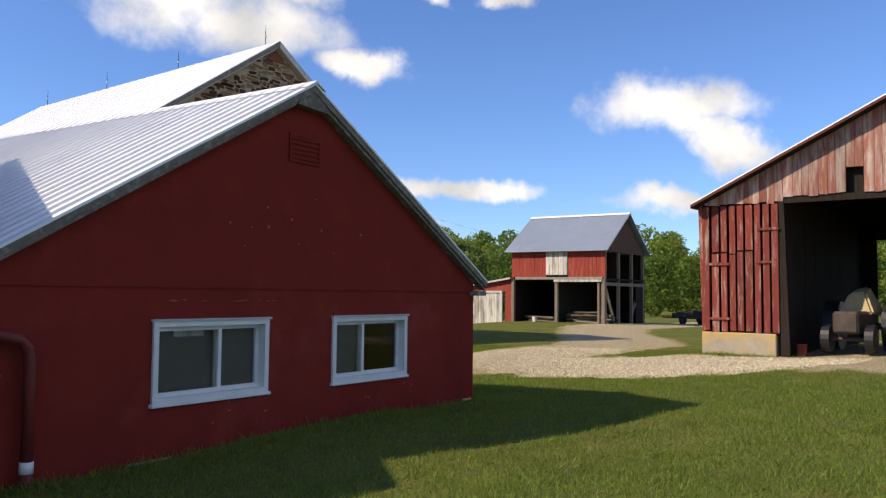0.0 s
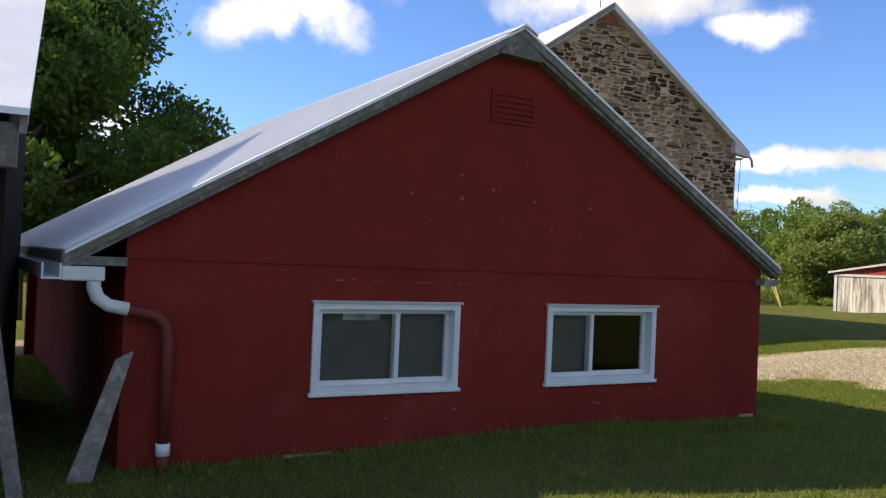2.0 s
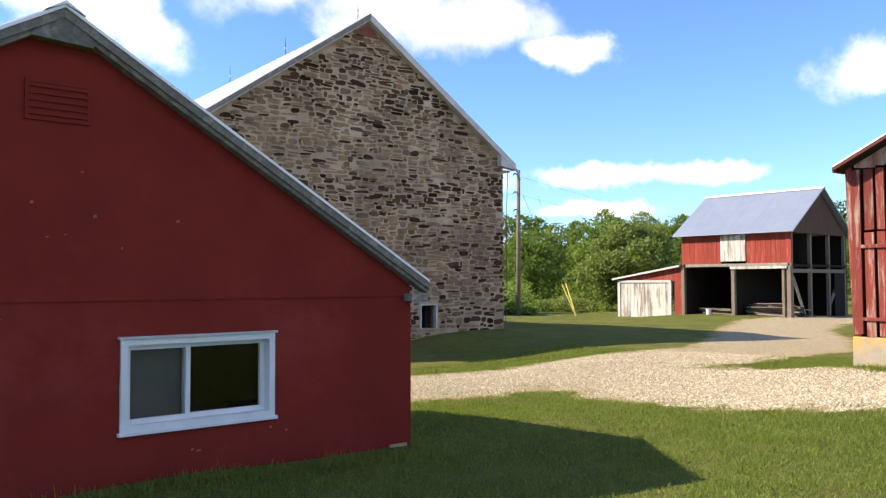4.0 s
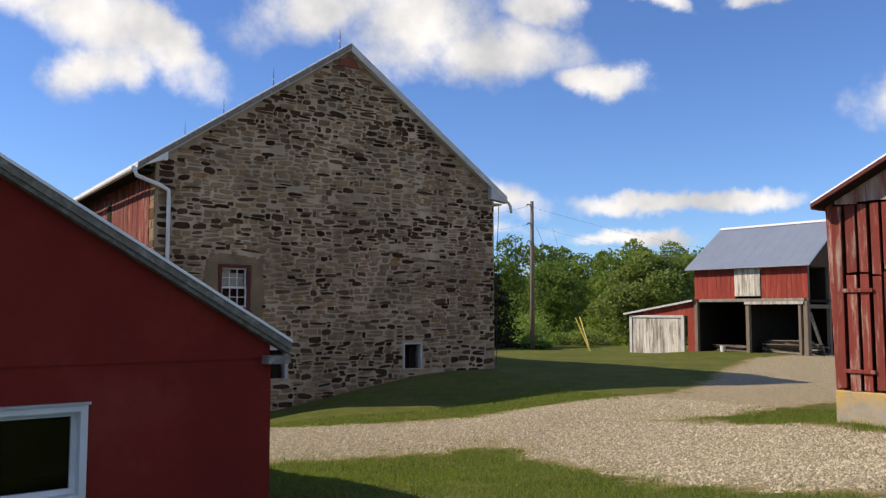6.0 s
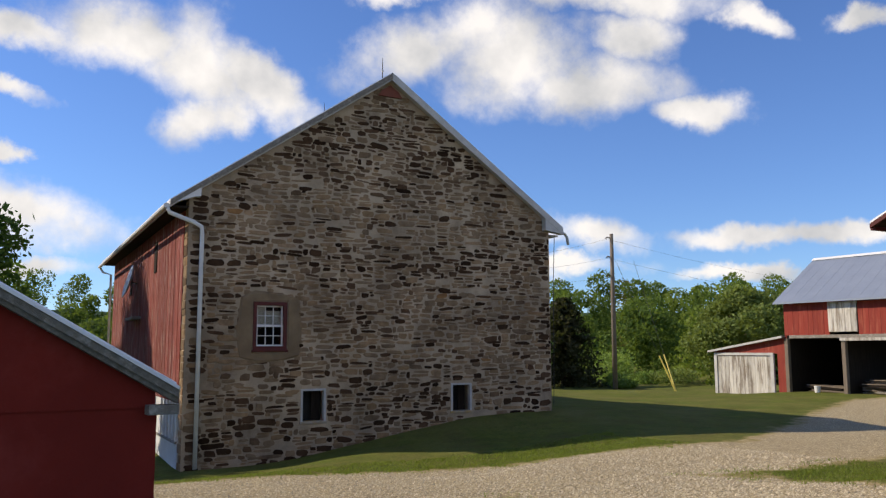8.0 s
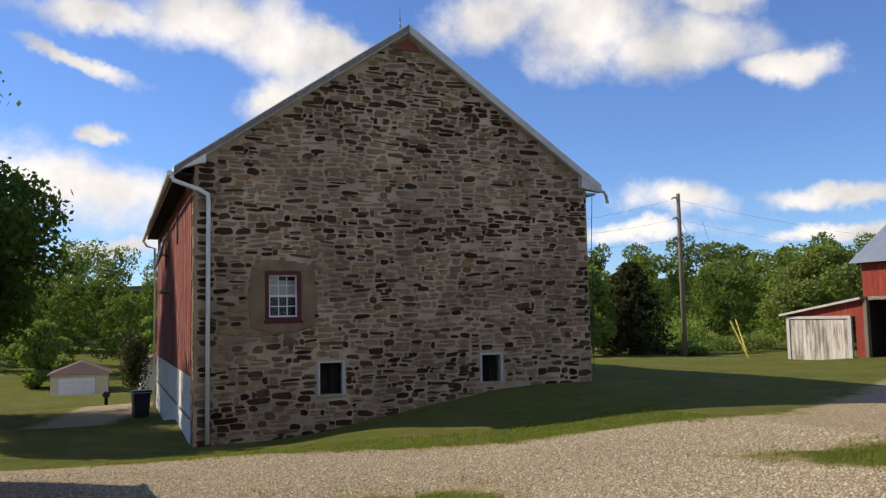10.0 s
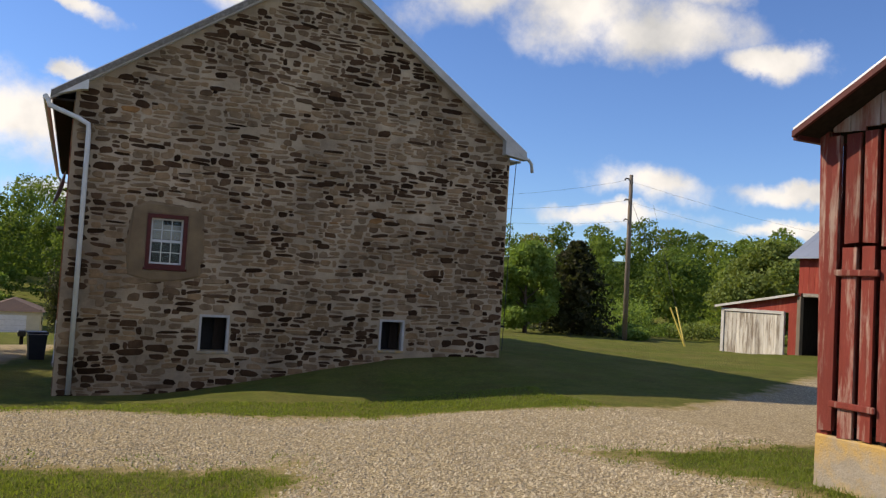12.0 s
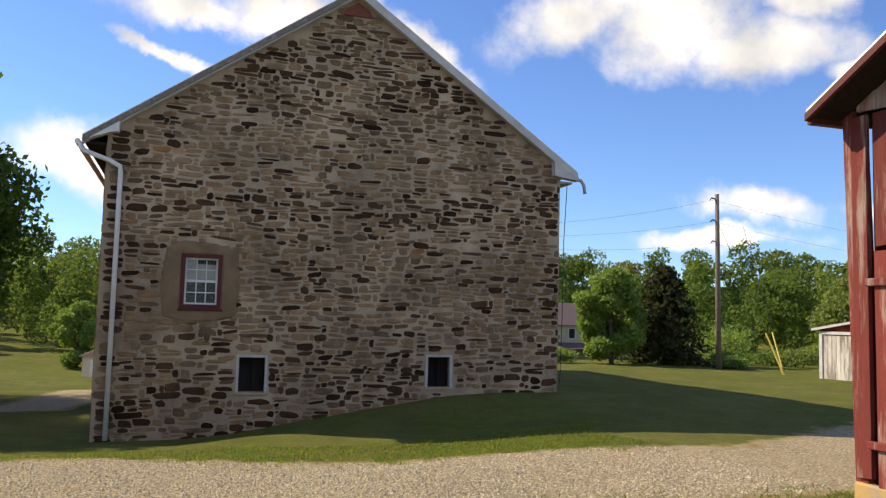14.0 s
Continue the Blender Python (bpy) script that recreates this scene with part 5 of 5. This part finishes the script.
def woods():
    """The far woodland: rows of crowns on rising ground, all in one mesh."""
    rng = np.random.default_rng(11)
    vs, fs, tones, base = [], [], [], 0
    for dist, hgt, step, share in ((92, 11, 5.2, 0.72), (108, 13, 5.6, 0.84), (128, 16, 6.2, 0.94), (155, 20, 7.0, 1.04)):
        ang = -24.0
        while ang < 86:
            a = math.radians(ang + rng.uniform(-1, 1))
            d = dist * rng.uniform(0.93, 1.1)
            if ang < 15:
                d = d + 25
            elif ang > 52:
                d = d + 12
            x, y = -8 + math.sin(a) * d, -22 + math.cos(a) * d
            ang += math.degrees(step * rng.uniform(0.7, 1.15) / d)
            if -17 < x < -2 and y < 84:
                continue
            if 28 < x < 48 and 60 < y < 78:
                continue
            z = land(x, y) + max(0, (math.hypot(x, y) - 110) * 0.05)
            rise = 0.093 if ang < 16 else 0.089
            h = min(hgt * rng.uniform(0.8, 1.15), (rise * share * d + 1.9 - z) * rng.uniform(0.84, 1.02))
            r_ = step * rng.uniform(0.5, 0.75)
            # a round-topped crown: lobes draw in towards the top
            lob = []
            for u in (0.14, 0.28, 0.4, 0.5, 0.6, 0.7, 0.79, 0.87, 0.9):
                k = r_ * (0.75 if u < 0.6 else 0.75 - 1.6 * (u - 0.6))
                lob.append(((x + rng.uniform(-1, 1) * k, y + rng.uniform(-1, 1) * k, z + h * u), (r_ * rng.uniform(0.4, 0.6), r_ * rng.uniform(0.4, 0.6), h * rng.uniform(0.09, 0.14))))
            p = crown_points(lob, 230, rng, 0.72)
            v, f = leaf_quads(p, (0.11 + dist * 0.0011) * rng.uniform(0.6, 1.5, len(p)), rng)
            vs.append(v)
            fs.append(f + base)
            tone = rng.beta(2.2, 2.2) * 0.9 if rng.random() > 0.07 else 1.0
            # crowns are darker towards the left and lighter towards the right
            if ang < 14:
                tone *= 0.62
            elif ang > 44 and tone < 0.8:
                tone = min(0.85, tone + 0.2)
            tones.append(np.full(len(v), tone))
            base += len(v)
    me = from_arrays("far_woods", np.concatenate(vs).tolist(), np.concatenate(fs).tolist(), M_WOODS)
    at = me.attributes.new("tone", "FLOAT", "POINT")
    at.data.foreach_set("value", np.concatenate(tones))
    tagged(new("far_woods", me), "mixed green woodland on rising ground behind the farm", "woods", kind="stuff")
    bm = bmesh.new()
    for d0, d1, hh in ((175, 185, 12), ):
        prev = None
        for k in range(61):
            a = math.radians(-60 + k * 2.6)
            zz = hh + 1.6 * noise.noise((k * 0.7, 0, 0)) - 2
            p = [(-8 + math.sin(a) * d0, -22 + math.cos(a) * d0, -6), (-8 + math.sin(a) * d0, -22 + math.cos(a) * d0, zz - 1.5), (-8 + math.sin(a) * d1, -22 + math.cos(a) * d1, zz)]
            cur = [bm.verts.new(q) for q in p]
            if prev:
                bm.faces.new((prev[0], cur[0], cur[1], prev[1]))
                bm.faces.new((prev[1], cur[1], cur[2], prev[2]))
            prev = cur
    tagged(link("backdrop_hill", bm, M_WOODS), "dark wooded hillside far behind", "hill", kind="structure")


woods()

# far yellow strip of field
fbm = bmesh.new()
grid = []
for i in range(13):
    row = []
    for j in range(5):
        u, v = i / 12, j / 4
        x = (36 + 36 * u) * (1 - v) + (36 + 38 * u) * v
        y = 38 + 5 * v - 6 * u
        row.append(fbm.verts.new((x, y, land(x, y) + 0.12)))
    grid.append(row)
for i in range(12):
    for j in range(4):
        fbm.faces.new((grid[i][j], grid[i + 1][j], grid[i + 1][j + 1], grid[i][j + 1]))
tagged(link("field", fbm, M_RAPE), "strip of yellow flowering field", "field", kind="structure")


# ---- grass blades and loose stones near the walk ----
def scatter():
    rng = np.random.default_rng(9)
    x, y = rng.uniform(-22.5, 2, 640000), rng.uniform(-23.5, -5.2, 640000)
    far_k = np.clip((y + 17) / 11, 0, 1)
    keep = rng.random(len(x)) > far_k * 0.5
    keep &= ~((x > -18.9) & (x < -11.5) & (y > -16.25)) & ~((x > -0.5) & (y < -15.3))
    x, y, far_k = x[keep], y[keep], far_k[keep]
    # height, drive and unevenness, looked up on a fine grid
    gx, gy = np.arange(-23, 2.6, 0.2), np.arange(-24, -4.6, 0.2)
    hgt = np.array([[land(a, b) + 0.02 * noise.noise((a * 0.9, b * 0.9, 0)) + 0.05 * noise.noise((a * 0.25, b * 0.25, 3)) for b in gy] for a in gx])
    drv = np.array([[drive(a, b) + 0.3 * noise.noise((a * 1.6, b * 1.6, 5)) for b in gy] for a in gx])
    tuft = np.array([[noise.noise((a * 2.3, b * 2.3, 7)) for b in gy] for a in gx])

    def at_grid(table):
        fx, fy = (x - gx[0]) / 0.2, (y - gy[0]) / 0.2
        i, j = fx.astype(int), fy.astype(int)
        u, w = fx - i, fy - j
        return (table[i, j] * (1 - u) + table[i + 1, j] * u) * (1 - w) + (table[i, j + 1] * (1 - u) + table[i + 1, j + 1] * u) * w

    d, z, lush = at_grid(drv), at_grid(hgt), at_grid(tuft)
    keep = (d < 0.33) | ((d < 0.75) & (rng.random(len(x)) < 0.10 + 0.25 * (lush > 0.25)))
    keep &= rng.random(len(x)) < 0.8 + 0.7 * lush
    x, y, z, far_k, lush = x[keep], y[keep], z[keep], far_k[keep], lush[keep]
    n = len(x)
    by_wall = (x > -18.9) & (x < -11.4) & (y > -16.6)
    by_wall |= (x > -1.3) & (y < -15.2) & (y > -18.2) & (rng.random(n) < 0.7)
    h = rng.uniform(0.025, 0.06, n) * (1 + 0.5 * lush) * np.where(by_wall, rng.uniform(1, 2.6, n), 1.0)
    a, w = rng.uniform(0, 6.283, n), rng.uniform(0.004, 0.008, n) * (1 + far_k)
    lx, ly = rng.normal(0, 0.45, n) * h, rng.normal(0, 0.45, n) * h
    z = z - 0.005
    v = np.stack([np.stack([x - np.cos(a) * w, y - np.sin(a) * w, z], 1), np.stack([x + np.cos(a) * w, y + np.sin(a) * w, z], 1), np.stack([x + lx, y + ly, z + h], 1)], 1).reshape(-1, 3)
    tagged(new("grass", from_arrays("grass", v.tolist(), np.arange(3 * n).reshape(n, 3).tolist(), M_BLADE)), "short mown grass blades", "grass", kind="stuff")
    v, f = [], []
    n = 0
    while n < 26000:
        x, y = rng.uniform(-12, 2), rng.uniform(-19.5, -6.5)
        if rng.random() < max(0, (y + 14) / 10) or drive(x, y) + 0.3 * noise.noise((x * 1.6, y * 1.6, 5)) < 0.5 or x > -0.6 and y < -15.2:
            continue
        s = rng.uniform(0.010, 0.026)
        z = land(x, y) + 0.02 * noise.noise((x * 0.9, y * 0.9, 0)) + 0.05 * noise.noise((x * 0.25, y * 0.25, 3))
        j = rng.uniform(0.6, 1.3, 6) * s
        v += [(x + j[0], y, z), (x, y + j[1], z), (x - j[2], y, z), (x, y - j[3], z), (x + j[4] * 0.3, y, z + j[4] * 0.9)]
        b = 5 * n
        f += [(b, b + 1, b + 4), (b + 1, b + 2, b + 4), (b + 2, b + 3, b + 4), (b + 3, b, b + 4)]
        n += 1
    m = mat("gravel_stones", (0.58, 0.50, 0.35), (0.36, 0.30, 0.20), 8, 0.9, 0.2, vary="island", vary_amt=0.45)
    tagged(new("gravel", from_arrays("gravel", v, f, m)), "loose pale gravel stones", "gravel", kind="stuff")


scatter()


# ---- stones of the barn's gable, last ----
def tint(me, tone):
    at = me.attributes.new("tone", "FLOAT", "POINT")
    at.data.foreach_set("value", tone)
    return me


def lay_stones():
    r = random.Random(17)
    rest_v, rest_f, rest_t, singles = [], [], [], 0
    z = -2.0
    while z < 10.45:
        hrow = r.uniform(0.10, 0.21)
        x = BX0 + 0.01 + r.uniform(0, 0.1)
        while x < BX1 - 0.05:
            quoin = x < BX0 + 0.3 or x > BX1 - 0.6
            w = min(0.8, max(0.12, r.gauss(0.34, 0.15)))
            if quoin:
                w = r.uniform(0.35, 0.55)
            w = min(w, BX1 - 0.01 - x)
            x0 = x
            x += w + r.uniform(0.002, 0.022)
            # one stone fills the course, or two thin ones share it
            cut = r.uniform(0.35, 0.65)
            layers = [(0.0, 1.0)] if quoin or hrow < 0.14 or r.random() < 0.5 else [(0.0, cut - 0.035), (cut + 0.035, 1.0)]
            for lo, hi in layers:
                h = hrow * (hi - lo) * r.uniform(0.86, 1.08)
                ww = w * r.uniform(0.86, 1.04)
                cx = x0 + w / 2 + r.uniform(-.03, .03)
                cx = min(max(cx, BX0 + ww / 2), BX1 - ww / 2)
                cz = z + hrow * (lo + hi) / 2 + r.uniform(-.024, .024) + 0.24 * noise.noise((cx * 0.7, z * 0.5, 2)) + 0.05 * noise.noise((cx * 2.5, z * 1.5, 4))
                # stones beside an opening are cut to its edge
                for a, b, c, d in B_HOLES:
                    if c - 0.05 - h / 2 < cz < d + 0.04 + h / 2:
                        if cx < a < cx + ww / 2 + 0.02:
                            cx, ww = (cx - ww / 2 + a - 0.03) / 2, a - 0.03 - cx + ww / 2
                        elif cx - ww / 2 - 0.02 < b < cx:
                            cx, ww = (cx + ww / 2 + b + 0.03) / 2, cx + ww / 2 - b - 0.03
                if ww < 0.06 or cz + h / 2 > barn_top(cx) + 0.05 - BS * ww / 2:
                    continue
                if any(a - 0.019 - ww / 2 < cx < b + 0.02 + ww / 2 - 0.001 and c - 0.05 - h / 2 < cz < d + 0.04 + h / 2 for a, b, c, d in B_HOLES):
                    continue
                if -6.75 < cx < -5.12 and 1.75 < cz < 3.52 and r.random() < 0.97:
                    continue
                if cz < land(cx, 0) - 0.25 or r.random() < 0.04:
                    continue
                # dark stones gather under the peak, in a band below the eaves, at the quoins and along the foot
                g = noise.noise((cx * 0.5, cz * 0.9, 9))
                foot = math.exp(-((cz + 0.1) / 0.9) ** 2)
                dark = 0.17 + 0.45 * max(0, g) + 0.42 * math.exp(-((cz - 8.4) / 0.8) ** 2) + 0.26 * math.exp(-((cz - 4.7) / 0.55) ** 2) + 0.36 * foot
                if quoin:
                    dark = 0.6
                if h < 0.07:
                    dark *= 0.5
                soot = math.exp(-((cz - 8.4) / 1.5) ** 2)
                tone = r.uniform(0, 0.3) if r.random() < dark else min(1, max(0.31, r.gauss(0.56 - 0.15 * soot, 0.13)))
                n = 8
                ring = []
                for kx, kz in ((1, 0), (1, 1), (0, 1), (-1, 1), (-1, 0), (-1, -1), (0, -1), (1, -1)):
                    corner = kx and kz
                    f = r.uniform(0.62, 1.0) if corner else r.uniform(0.88, 1.08)
                    q = r.uniform(-.35, .35)
                    ring.append(((kx * f + (0 if kx else q)) * ww / 2, (kz * (r.uniform(0.58, 1.02) if corner else f) + (0 if kz else q)) * h / 2))
                tip = r.gauss(0, 0.06)
                ring = [(a, b + a * tip) for a, b in ring]
                pr = r.uniform(0.004, 0.026)
                verts = [(cx + a, 0.01, cz + b) for a, b in ring] + [(cx + a * 0.98, -pr * 0.6, cz + b * 0.96) for a, b in ring] + [(cx + a * 0.84, -pr * r.uniform(0.85, 1.2), cz + b * 0.8) for a, b in ring]
                faces = []
                for lvl in (0, n):
                    for k in range(n):
                        j = (k + 1) % n
                        faces.append((lvl + k, lvl + j, lvl + n + j, lvl + n + k))
                faces.append(tuple(range(2 * n, 3 * n)))
                if cz < 0.9 and cx < -1.5 and singles < 300:
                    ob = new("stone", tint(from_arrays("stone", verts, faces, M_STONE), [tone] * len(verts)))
                    ob.parent = gable
                    singles += 1
                else:
                    b = len(rest_v)
                    rest_v += verts
                    rest_t += [tone] * len(verts)
                    rest_f += [tuple(i + b for i in q) for q in faces]
        z += hrow + r.uniform(0.002, 0.014)
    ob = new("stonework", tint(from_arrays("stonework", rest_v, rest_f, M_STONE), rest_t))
    ob.parent = gable
    ob["kind"] = "stuff"
    # return of the corner, seen from the plank side
    z = -2.2
    while z < 5.8:
        h = r.uniform(0.16, 0.34)
        for y0 in ((0.0, 0.26) if r.random() < 0.5 else (0.0,)):
            y1 = 0.24 if y0 == 0.0 and r.random() < 0.5 else 0.49
            if y0 >= y1:
                continue
            s = part("corner_stone", box(BX0 - r.uniform(0.012, 0.03), BX0 + 0.03, y0 + 0.012, y1 - 0.01, z + 0.012, z + h - 0.012, 0.01), M_STONE, gable)
            tint(s.data, [r.uniform(0.3, 0.95)] * len(s.data.vertices))
        z += h


lay_stones()
